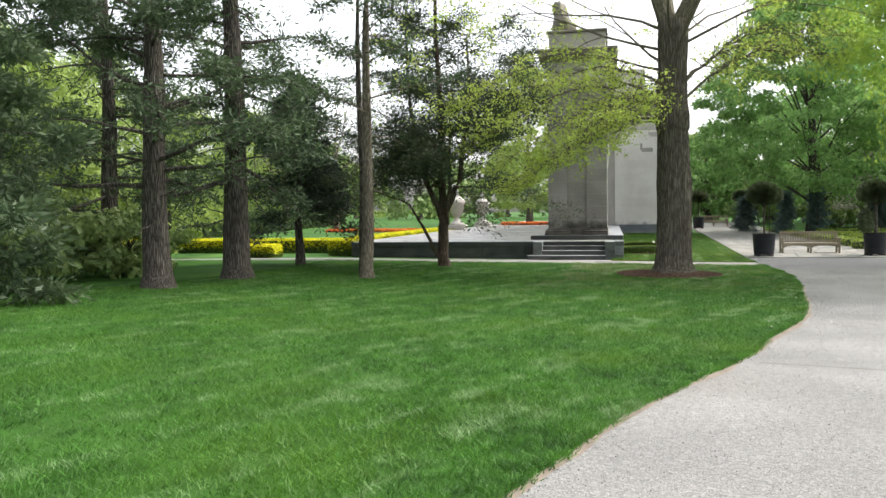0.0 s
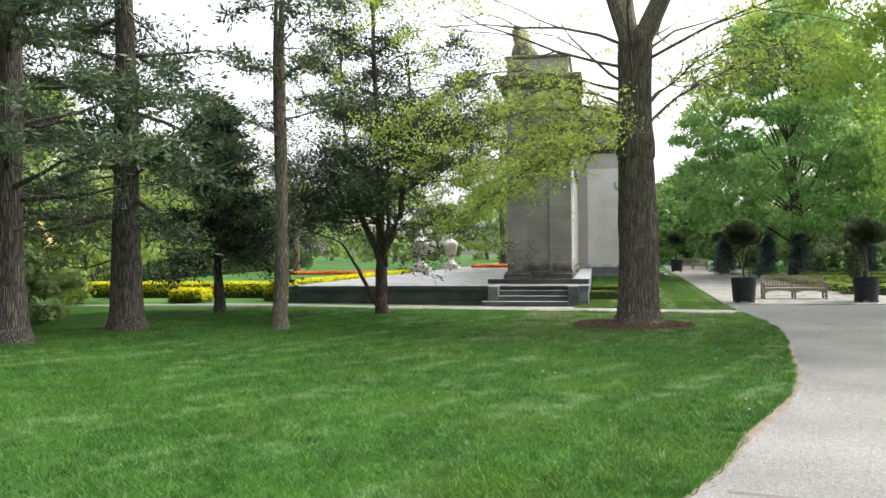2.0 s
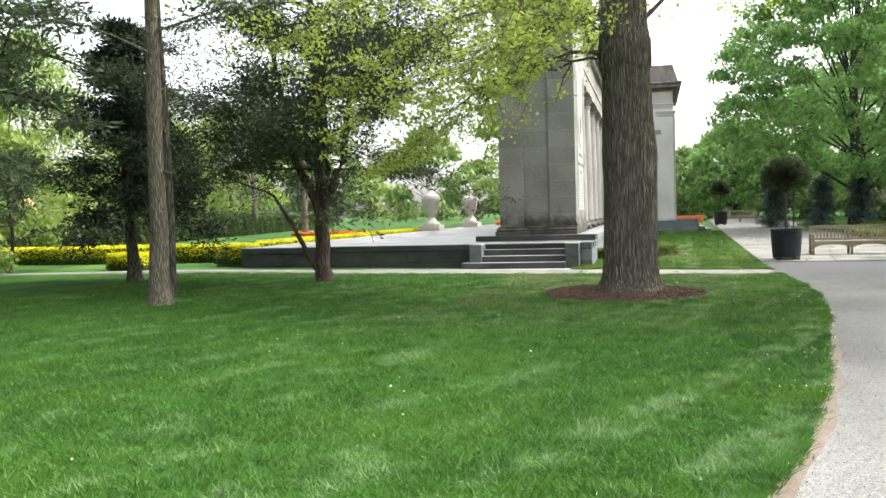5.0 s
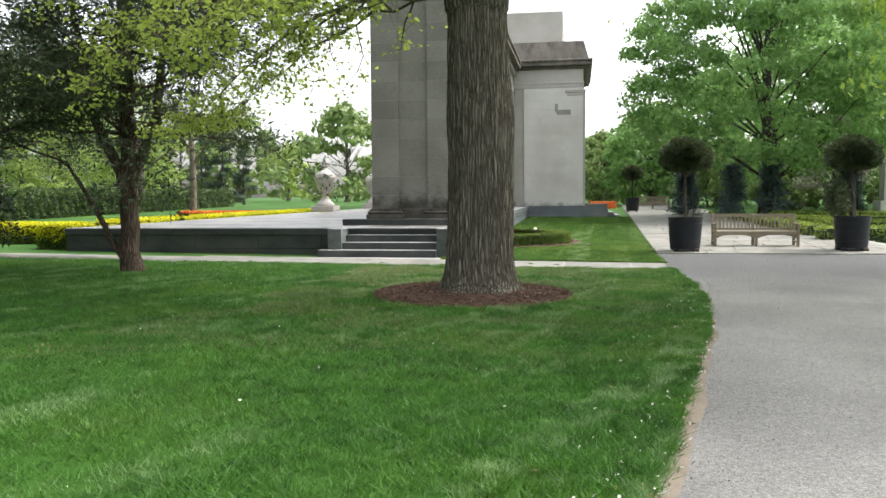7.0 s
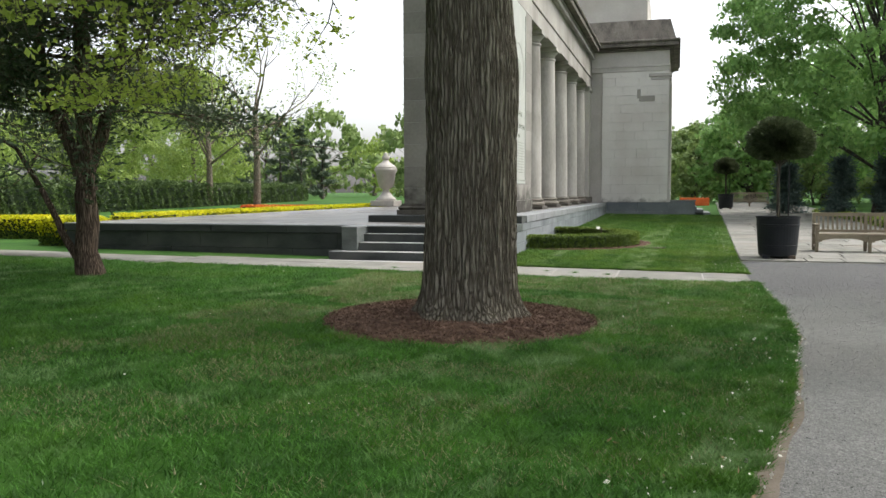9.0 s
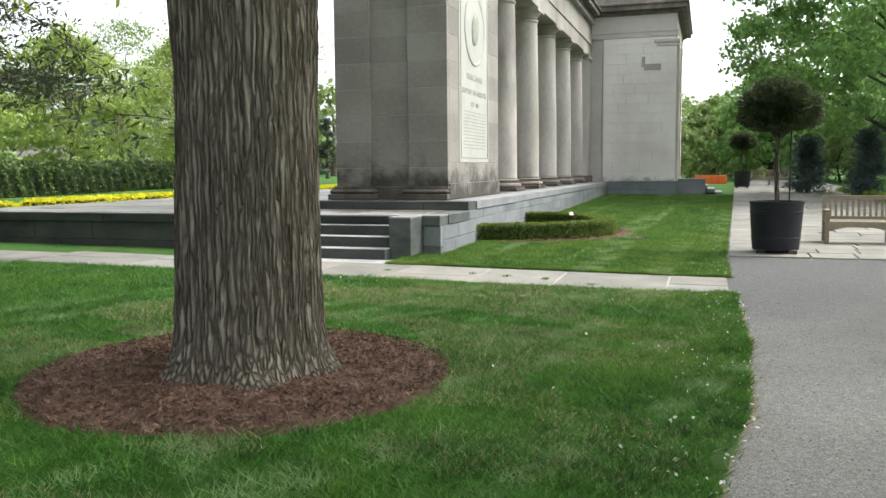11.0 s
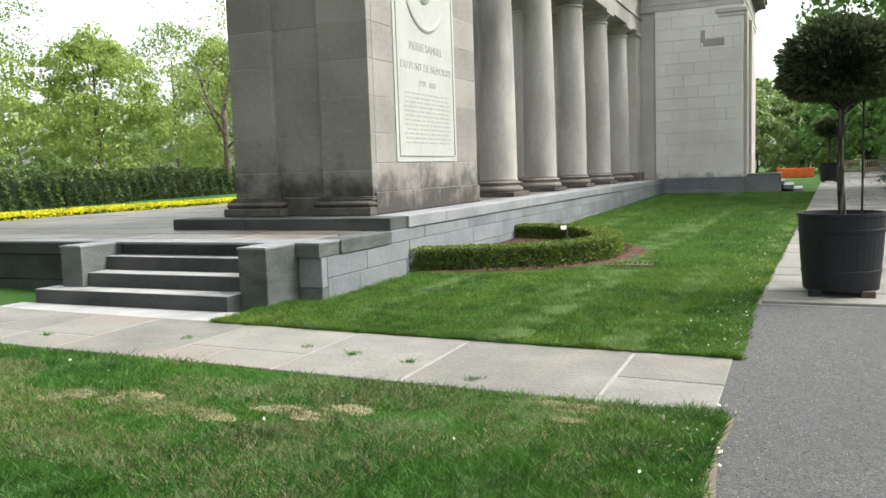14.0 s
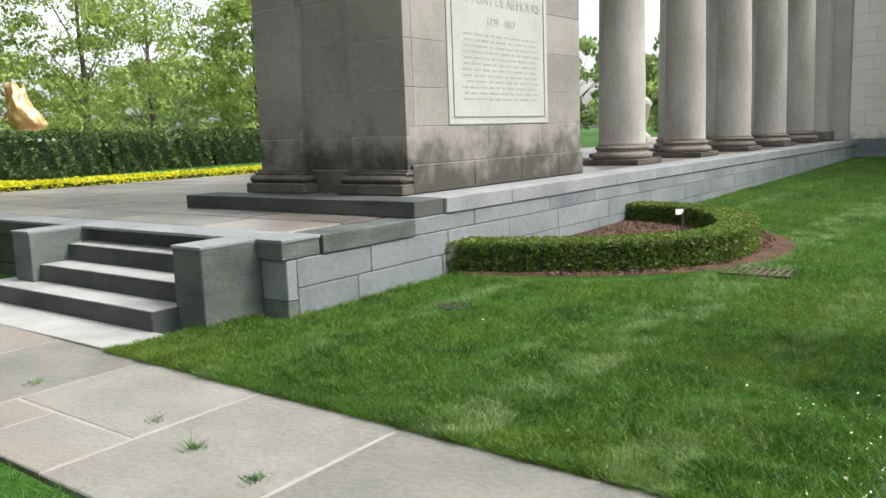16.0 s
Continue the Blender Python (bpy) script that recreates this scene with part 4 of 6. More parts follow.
def hedge(name, x0, y0, x1, y1, z0, z1, material, label, n, size, seed, group="", top=None, wob=0.05):
    """A clipped hedge: dark twiggy body and a coat of leaves."""
    h = thing(name, (x0 + x1) / 2, (y0 + y1) / 2, z0, label, "hedge", group)
    hx, hy, hz = (x1 - x0) / 2, (y1 - y0) / 2, z1 - z0
    ins = 0.05 if wob < 0.1 else 0.22
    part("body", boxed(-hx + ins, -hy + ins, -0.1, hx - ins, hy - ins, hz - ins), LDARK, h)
    rng = np.random.default_rng(seed)
    areas = np.array([2 * hx * 2 * hy, 2 * hx * hz, 2 * hx * hz, 2 * hy * hz, 2 * hy * hz])
    f = rng.choice(5, size=n, p=areas / areas.sum())
    u, v = rng.random(n) * 2 - 1, rng.random(n)
    p = np.empty((n, 3))
    d = rng.random(n) * 0.1 - wob
    if wob > 0.1:
        # bushy bulges between hollows along the clipped face
        run = np.where(f < 3, u * hx, u * hy) + x0
        d += 0.10 * (np.sin(run * 4.1 + seed) * np.sin(v * hz * 3.7 + run) + np.sin(run * 9.0 + v * 6.0))
    p[:, 0] = np.where(f < 3, u * hx, np.where(f == 3, -hx + d, hx - d))
    p[:, 1] = np.where(f == 0, (v * 2 - 1) * hy, np.where(f == 1, -hy + d, np.where(f == 2, hy - d, u * hy)))
    p[:, 2] = np.where(f == 0, hz - d, v * hz)
    if top is None:
        leaves_mesh("foliage", p, size, material, h, seed, 0.55)
    else:
        up = p[:, 2] > hz * (0.30 + 0.35 * rng.random(n))
        leaves_mesh("foliage", p[~up], size, material, h, seed, 0.55)
        leaves_mesh("new_growth", p[up], size, top, h, seed + 1, 0.55)["label"] = "golden yellow new growth"
    return h


# yellow-topped clipped rows west of the terrace
hedge("hedge", -11.9, 33.1, -10.8, 34.1, 0.15, 0.86, LBOX, "golden-tipped clipped hedge block beside the terrace wall", 6000, 0.07, 31, "golden hedges", LGOLD)
hedge("hedge", -26, 35.0, -12.1, 35.9, 0.15, 0.82, LBOX, "long golden-tipped clipped hedge west of the terrace", 26000, 0.075, 32, "golden hedges", LGOLD)
hedge("hedge", -15.2, 31.9, -13.9, 32.8, 0.12, 0.68, LBOX, "short golden-tipped clipped hedge by the side walk", 5000, 0.075, 33, "golden hedges", LGOLD)
for i, (yy, w0) in enumerate(((37.4, -25), (39.6, -24))):
    hedge("hedge", w0, yy, -12.6, yy + 0.9, 0.25, 0.56, LGOLD, "golden yellow parterre hedge row", 9000, 0.09, 34 + i, "golden hedges")
hedge("flower_border", -11.95, 35.9, -11.35, 60.0, 0.3, 0.88, LGOLD, "bright yellow flower border along the terrace", 26000, 0.075, 41, "golden hedges")
hedge("tulip_bed", -22, 60.6, -11.6, 61.8, 0.3, 0.68, LRED, "orange-red tulip bed beyond the terrace", 9000, 0.12, 42)
hedge("tulip_bed", -9.4, 70.0, -4.0, 71.2, 0.6, 1.0, LRED, "orange-red tulip bed beyond the terrace", 4000, 0.12, 43)

HEDGE_TOP = 1.93
# tall dark hedge in bays, behind the parterre
for i in range(9):
    y0 = 31 + i * 5.6
    hedge("tall_hedge", -28.6 - 0.05 * i, y0, -27.0 - 0.05 * i, y0 + 5.5 - (0.25 if i % 2 else 0.0), 0.3, HEDGE_TOP + 0.06 * (i % 3), LHEDGE, "tall dark green clipped hedge behind the parterre", 9000, 0.15, 50 + i, "tall hedge bays", None, 0.12)

# low box hedge arc against the colonnade base, with mulch
bed = thing("box_hedge", 1.4, 37.6, ground_z(2, 37.0), "low clipped box hedge curving round a mulched bed", "hedge")
ctrl = [Vector(q) for q in ((-0.2, 35.0, 0), (0.5, 35.28, 0), (1.3, 35.62, 0), (2.1, 36.1, 0), (2.62, 36.8, 0), (2.72, 37.6, 0), (2.45, 38.5, 0), (1.9, 39.35, 0), (1.25, 39.75, 0), (0.5, 39.85, 0), (-0.3, 39.8, 0))]
arc = []
for i in range(41):
    s = 1 + i / 40 * 8
    k = min(int(s), 8)
    f = s - k
    p0, p1, p2, p3 = ctrl[k - 1:k + 3]
    arc.append(0.5 * (2 * p1 + (p2 - p0) * f + (2 * p0 - 5 * p1 + 4 * p2 - p3) * f * f + (3 * p1 - p0 - 3 * p2 + p3) * f ** 3))
rng = np.random.default_rng(77)
HB, HH = 0.23, 0.35
bm = bmesh.new()
prev = None
pts = []
for i, p in enumerate(arc):
    d = (arc[min(i + 1, 40)] - arc[max(i - 1, 0)]).normalized()
    nrm = Vector((-d.y, d.x, 0))
    q = p - Vector((1.4, 37.6, 0))
    ring = [bm.verts.new(q + nrm * a * (HB - 0.03) + Vector((0, 0, b))) for a, b in ((-1, -0.05), (-1, HH - 0.06), (-0.8, HH - 0.02), (0.8, HH - 0.02), (1, HH - 0.06), (1, -0.05))]
    if prev:
        for k in range(6):
            bm.faces.new((prev[k], prev[(k + 1) % 6], ring[(k + 1) % 6], ring[k]))
    prev = ring
    for _ in range(1000):
        side = rng.random()
        if side < 0.36:
            o, z = rng.uniform(-HB, HB), HH + rng.uniform(-0.03, 0.012)
        else:
            o, z = (HB + rng.uniform(-0.03, 0.012)) * (1 if side < 0.68 else -1), rng.uniform(0.0, HH)
        t = rng.uniform(-0.16, 0.16)
        w = q + nrm * o + d * t
        pts.append((w.x, w.y, z))
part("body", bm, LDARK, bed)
leaves_mesh("foliage", pts, 0.038, LBOX, bed, 78, 0.6)
bm = bmesh.new()
ring = [bm.verts.new((p.x, p.y, ground_z(p.x, p.y) + 0.06)) for p in arc] + [bm.verts.new((0.455, 39.85, ground_z(0.4, 39.8) + 0.06)), bm.verts.new((0.455, 35.28, ground_z(0.4, 35.3) + 0.06))]
bm.faces.new(ring)
bmesh.ops.triangulate(bm, faces=bm.faces)
tagged(finish("mulch_bed", bm, MULCH), "dark brown mulch bed inside the box hedge", "mulch", kind="structure")
bm = bmesh.new()
grid = []
for i, p in enumerate(arc):
    d = (arc[min(i + 1, 40)] - arc[max(i - 1, 0)]).normalized()
    out = Vector((d.y, -d.x, 0))
    w = HB + 0.10 + 0.35 * math.exp(-((i - 24) / 7) ** 2) + 0.04 * noise.noise(Vector((i * 0.5, 0, 0)))
    a, b = p + out * w, p + out * (w - 0.06)
    grid.append([bm.verts.new((a.x, a.y, ground_z(a.x, a.y) + 0.01)), bm.verts.new((b.x, b.y, ground_z(b.x, b.y) + 0.05)), bm.verts.new((p.x, p.y, ground_z(p.x, p.y) + 0.055))])
for a, b in zip(grid, grid[1:]):
    for k in range(2):
        bm.faces.new((a[k], a[k + 1], b[k + 1], b[k]))
tagged(finish("mulch_edge", bm, MULCH), "dark brown mulch edging round the box hedge", "mulch", kind="structure")
rng = np.random.default_rng(15)
cc = []
while len(cc) < 6000:
    x, y = rng.uniform(0.5, 3.3), rng.uniform(35.1, 40.2)
    if min((Vector((x, y, 0)) - p).length for p in arc[::3]) < 0.7 or x < 2.2:
        cc.append((x, y, ground_z(x, y) + 0.062)) if ((x - 1.4) / 1.65) ** 2 + ((y - 37.65) / 2.35) ** 2 < 1 else None
tagged(leaves_mesh("mulch_chips", cc, 0.05, MULCHCHIP, None, 16, 0.35, kind="stuff"), "scattered bark mulch chips in the bed", "mulch")
tag = thing("plant_label", 1.95, 38.0, ground_z(2, 38.0) + 0.05, "small white plant label on a stake in the bed", "label", rz=35)
part("stake", boxed(-0.01, -0.01, 0, 0.01, 0.01, 0.37), IRON, tag)
bm = boxed(-0.05, -0.008, 0.36, 0.05, 0.008, 0.43, 0.003)
bm.transform(pose(0, 0, 0, -25))
part("plate", bm, WHITESTONE, tag)
grate = thing("drain_grate", 3.30, 36.45, ground_z(3.2, 36.6) + 0.016, "rusty iron drain grate set in the lawn", "drain", rz=4)
part("frame", box(box(boxed(-0.36, -0.2, 0, 0.36, -0.17, 0.03), -0.36, 0.17, 0, 0.36, 0.2, 0.03), -0.36, -0.17, -0.02, 0.36, 0.17, 0.0), IRON, grate)
for i in range(10):
    part("bar", boxed(-0.34 + i * 0.07, -0.17, 0, -0.31 + i * 0.07, 0.17, 0.028), IRON, grate)

pit = thing("valve_box", 1.45, 33.78, ground_z(1.45, 33.78) + 0.012, "round sunken valve opening in the lawn panel", "valve box")
part("rim", lathe([(0.10, -0.12), (0.155, -0.12), (0.155, 0.016), (0.135, 0.022), (0.12, 0.016), (0.115, -0.05), (0.10, -0.11)], 28), POTBLACK, pit, smooth=True)
# near-flush black disc: the dark inside of the hollow as colour
part("hollow_disc", lathe([(0.118, 0.006), (0.118, 0.012), (0.03, 0.014)], 28), POTBLACK, pit)

# ---- mulch ring of the great tree ----
bm = bmesh.new()
c = (1.62, 24.5)
rings = []
for r in (1.55, 1.44, 1.1, 0.7, 0.3):
    ring = []
    for i in range(48):
        a = 2 * math.pi * i / 48
        rr = r * (1 + 0.05 * noise.noise(Vector((math.cos(a) * 2, math.sin(a) * 2, 0))) * (r > 1))
        x, y = c[0] + rr * math.cos(a), c[1] + rr * 0.98 * math.sin(a)
        ring.append(bm.verts.new((x, y, lawn_z(x, y) + (0.0 if r > 1.5 else 0.05 + 0.06 * (1.5 - r)))))
    rings.append(ring)
for a, b in zip(rings, rings[1:]):
    for i in range(48):
        bm.faces.new((a[i], a[(i + 1) % 48], b[(i + 1) % 48], b[i]))
bm.faces.new(rings[-1])
tagged(finish("mulch_ring", bm, MULCH, smooth=True), "round bed of reddish brown bark mulch under the tree", "mulch", kind="structure")
rng = np.random.default_rng(5)
n = 15000
a, r = rng.random(n) * 2 * np.pi, np.sqrt(rng.random(n)) * 1.5
cc = np.stack([c[0] + r * np.cos(a), c[1] + r * np.sin(a), np.zeros(n)], 1)
cc[:, 2] = [lawn_z(x, y) + 0.058 + 0.06 * max(0, 1.5 - q) for (x, y, _), q in zip(cc, r)]
tagged(leaves_mesh("mulch_chips", cc, 0.046, MULCHCHIP, None, 6, 0.25, kind="stuff"), "scattered bark mulch chips", "mulch")

# ---- trees ----


def limb(bm, start, direction, length, r0, rng, n=6, curl=0.35, lift=0.0, seg=7, floor=-9.0):
    pts, radii = [start], [r0]
    d = direction.normalized()
    for i in range(1, n):
        d = (d + Vector((rng.gauss(0, curl), rng.gauss(0, curl), rng.gauss(0, curl) + lift)) * 0.5).normalized()
        if (pts[-1] + d * (length / (n - 1))).z < floor:
            d = Vector((d.x, d.y, abs(d.z) * 0.3 + 0.02)).normalized()
        pts.append(pts[-1] + d * (length / (n - 1)))
        radii.append(r0 * (1 - 0.85 * i / (n - 1)))
    tube(bm, pts, radii, seg, 0.1)
    return pts, radii


def branches(bm, tips, start, direction, length, r0, rng, depth, lift, spread=0.8, kids=4, curl=0.3, floor=-9.0):
    pts, radii = limb(bm, start, direction, length, r0, rng, 6 if depth else 5, curl, lift, 7 if r0 > 0.06 else 5 if r0 > 0.015 else 3, floor)
    if depth == 0:
        tips.extend(pts[1:])
        return
    for k in range(kids):
        i = rng.choice([2, 3, 3, 4, 4, 5])
        d = (pts[i] - pts[i - 1]).normalized()
        side = Vector((rng.gauss(0, 1), rng.gauss(0, 1), rng.gauss(0, 0.7)))
        branches(bm, tips, pts[i], d + side * spread, length * rng.uniform(0.45, 0.68), radii[i] * 0.66, rng, depth - 1, lift, spread, kids, curl, floor)
    tips.append(pts[-1])


def scatter(tips, per, spread, seed, squash=1.0):
    rng = np.random.default_rng(seed)
    t = np.array([tuple(p) for p in tips])
    c = np.repeat(t, per, axis=0)
    return c + rng.normal(size=c.shape) * spread * np.array([1, 1, squash])


def great_tree():
    t = thing("great_tree", 1.75, 24.4, lawn_z(1.75, 24.4), "big deciduous tree with furrowed grey-brown bark and sparse new leaves", "tree")
    rng = random.Random(2)
    bm = bmesh.new()
    hs = [-0.1, 0.0, 0.04, 0.08] + [0.08 + 0.055 * i for i in range(1, 90)] + [5.2 + 0.3 * i for i in range(8)]
    seg, rings = 440, []
    for h in hs:
        flare = 0.20 * math.exp(-max(h, 0) * 6.5) + 0.05 * math.exp(-max(h, 0) * 1.3)
        r = 0.475 + flare - 0.018 * max(0, h - 1.5) + 0.035 * math.exp(-((h - 2.6) / 0.5) ** 2)
        if h > 4.2:
            r += 0.06 * math.exp(-((h - 4.5) / 0.4) ** 2) + 0.05 * smooth01((h - 5.9) / 1.0)
        cx = 0.02 * math.sin(h * 0.9) - 0.03 * smooth01((h - 2.5) / 3)
        ring = []
        for i in range(seg):
            a = 2 * math.pi * i / seg
            # root buttresses and furrowed ridges
            lobes = flare * 0.45 * math.sin(a * 6 + 1.3) * math.exp(-max(h, 0) * 3)
            warp = 3.2 * noise.noise(Vector((math.cos(a) * 2.6, math.sin(a) * 2.6, h * 1.1))) + 2.0 * noise.noise(Vector((math.cos(a) * 7, math.sin(a) * 7, h * 2.6)))
            ridge = abs(math.sin(a * 17 + warp))
            ridge2 = noise.noise(Vector((math.cos(a) * 17, math.sin(a) * 17, h * 5 + 7)))
            rr = r + lobes + 0.012 - 0.020 * (1 - ridge ** 0.6) - 0.016 * max(0.0, 1 - abs(ridge2) * 3.0) + 0.02 * noise.noise(Vector((math.cos(a) * 1.4, math.sin(a) * 1.4, h * 0.7)))
            ring.append(bm.verts.new((cx + rr * math.cos(a), rr * math.sin(a), h)))
        rings.append(ring)
    for a, b in zip(rings, rings[1:]):
        for i in range(seg):
            bm.faces.new((a[i], a[(i + 1) % seg], b[(i + 1) % seg], b[i]))
    bm.faces.new(rings[-1])
    part("trunk", bm, BARK, t, smooth=True)
    lb, tips = bmesh.new(), []
    top = Vector((-0.03, 0, 6.75))
    # leaders above the fork
    for d, ln, r in ((Vector((-0.55, 0.1, 0.9)), 8.5, 0.27), (Vector((0.35, -0.1, 1)), 9, 0.29), (Vector((0.1, 0.5, 0.9)), 7.5, 0.2)):
        branches(lb, tips, top, d, ln, r, rng, 3, 0.03, 0.7, 4, 0.2)
    high = len(tips)
    for h, d, ln, r in ((5.9, (-0.8, 0.6, 0.45), 5.0, 0.05), (6.1, (0.3, -1, 0.75), 3.6, 0.045), (6.4, (-0.8, -0.45, 0.5), 5.2, 0.05), (6.5, (0.9, -0.35, 0.55), 5.0, 0.05), (6.9, (-1, 0, 0.5), 5.0, 0.05), (6.8, (0.2, 1, 0.5), 4.6, 0.05), (6.7, (0.6, 0.7, 0.5), 4.6, 0.05), (6.7, (-0.2, -1, 0.7), 4.2, 0.045)):
        branches(lb, tips, Vector((0.0, 0, h)), Vector(d), ln, r, rng, 3, -0.03, 0.62, 4, 0.25, 4.2)
    sprays = []
    # spreading lower boughs: (height, heading, length, rise, droop, radius, leafiness)
    for h, az, ln, rise, droop, r, leafy in ((4.5, 186, 4.6, 0.5, 2.5, 0.085, 1.0), (4.75, 204, 5.2, 0.9, 2.5, 0.06, 1.0), (4.4, 164, 5.0, 0.5, 2.2, 0.06, 1.0), (4.9, 222, 4.2, 0.7, 2.2, 0.05, 1.0), (5.1, 181, 6.0, 1.1, 2.3, 0.08, 1.0),
                                              (5.4, 150, 5.4, 1.3, 1.0, 0.065, 0.8), (5.6, 194, 6.4, 1.5, 2.1, 0.07, 1.0), (4.6, 240, 3.6, 0.8, 1.7, 0.045, 0.9), (4.75, 5, 4.6, 1.9, 0.5, 0.075, 0.45), (5.3, 28, 4.4, 1.7, 0.6, 0.06, 0.4), (5.2, 335, 4.2, 1.7, 0.5, 0.06, 0.4), (4.9, 100, 3.6, 1.2, 0.6, 0.05, 0.5)):
        ca, sa2 = math.cos(radians(az)), math.sin(radians(az))
        spine = []
        for k in range(15):
            f = k / 14
            w = 0.16 * ln * 0.3 * math.sin(f * 7 + az) * f + rng.gauss(0, 0.035)
            spine.append(Vector((ca * ln * f - sa2 * w, sa2 * ln * f + ca * w, h + rise * math.sin(min(1.0, f * 1.5) * 1.57) - droop * f ** 1.6 + rng.gauss(0, 0.04))))
        tube(lb, spine, [r * 0.5 * (1 - 0.9 * k / 14) + 0.035 * math.exp(-k * 1.2) for k in range(15)], 7, 0.15)
        for k in range(3, 15):
            for side in (-1, 1, rng.choice((-1, 1))):
                fwd = (spine[k] - spine[k - 1]).normalized()
                out = Vector((-fwd.y, fwd.x, 0)).normalized() * side
                sub = (0.45 + 1.5 * (1 - k / 14)) * rng.uniform(0.6, 1.2)
                tw = limb(lb, spine[k], fwd * 0.8 + out * rng.uniform(0.5, 1.1) + Vector((0, 0, rng.gauss(0.0, 0.35))), sub, 0.018 * (1.2 - k / 16), rng, 6, 0.45, -0.05, 4, 2.6)[0]
                sprays += [(q, leafy) for q in tw[2:]]
                for q in tw[1:]:
                    for _ in range(2):
                        tl = limb(lb, q, (tw[-1] - tw[0]).normalized() * 0.6 + Vector((rng.gauss(0, 0.8), rng.gauss(0, 0.8), rng.gauss(-0.1, 0.4))), rng.uniform(0.2, 0.5), 0.006, rng, 3, 0.4, -0.05, 3, 2.6)[0]
                        sprays += [(p, leafy) for p in tl[1:]]
    part("branch_frame", lb, BARKB, t)
    # clustered new leaves at the twigs
    up = [p for p in tips[:high] if p.y > -5.5 and rng.random() < 0.9]
    side = [p for p in tips[high:] if p.y > -4.8 and rng.random() < 0.75]
    low = [p for p, leafy in sprays if rng.random() < leafy * 0.66]
    # upper crown is out of view; its extra leaves are added to shade the lawn
    leaves_mesh("crown", np.vstack([scatter(up, 50, 0.26, 3, 0.7), scatter(side, 12, 0.12, 5, 0.6), scatter(low, 4, 0.07, 6, 0.5)]), 0.074, LSPRING, t, 4, 0.6, 0.2)
    return t


great_tree()


def broadleaf(name, x, y, h, r, material, label, seed, leaves=16000, size=0.35, trunk=0.3, low=0.25, bark=BARK, group="", clumps=60, puff=1.75):
    """A broad tree: tapered trunk, limbs and a crown of leaf clumps with gaps."""
    t = thing(name, x, y, ground_z(x, y) - 0.1, label, "tree", group)
    rng = random.Random(seed)
    nr = np.random.default_rng(seed)
    bm = bmesh.new()
    pts = [Vector((0.12 * math.sin(k + seed), 0.12 * math.cos(k * 1.3 + seed), h * 0.8 * k / 7)) for k in range(8)]
    tube(bm, pts, [trunk * (1.35 if k == 0 else 1 - 0.8 * k / 7) for k in range(8)], 12, 0.1)
    part("trunk", bm, bark, t, smooth=True)
    lb, cl = bmesh.new(), []
    for k in range(clumps):
        a, u = rng.uniform(0, 2 * math.pi), rng.random() ** 0.8
        z = h * (low + (1 - low) * u)
        prof = math.sin(math.pi * min(1, 0.18 + 0.82 * (z / h - low) / (1 - low))) ** 0.6
        rad = r * prof * rng.uniform(0.45, 1.0)
        q = Vector((rad * math.cos(a), rad * math.sin(a), z * rng.uniform(0.93, 1.03)))
        cl.append((q, rng.uniform(0.7, 1.3) * r * puff / clumps ** 0.5))
        st = pts[min(6, max(1, int(7 * (z / h) * 0.75)))]
        mid = (st + q) * 0.5 + Vector((0, 0, 0.08 * h * rng.uniform(-0.3, 0.6)))
        if k % 12 == 0 or clumps < 60:
            tube(lb, [st, mid, q], [trunk * 0.16, trunk * 0.09, trunk * 0.02], 5)
    part("branch_frame", lb, bark, t)
    per = leaves // clumps
    # each clump is a domed cushion whose leaves face outwards
    c, face = [], []
    for q, s in cl:
        d = nr.normal(size=(per, 3))
        d[:, 2] = np.abs(d[:, 2]) * 1.2 - 0.45
        d /= np.linalg.norm(d, axis=1)[:, None]
        k = (0.35 + 0.65 * nr.random(per) ** 0.5)[:, None]
        lump = 1 + 0.35 * np.sin(d[:, :1] * 5 + s * 40) * np.sin(d[:, 1:2] * 6 + s * 70)
        c.append(np.array(tuple(q)) + d * k * lump * s * np.array([0.85, 0.85, 0.62]))
        face.append(d)
    leaves_mesh("crown", np.vstack(c), size, material, t, seed, 0.6, facing=np.vstack(face))
    return t


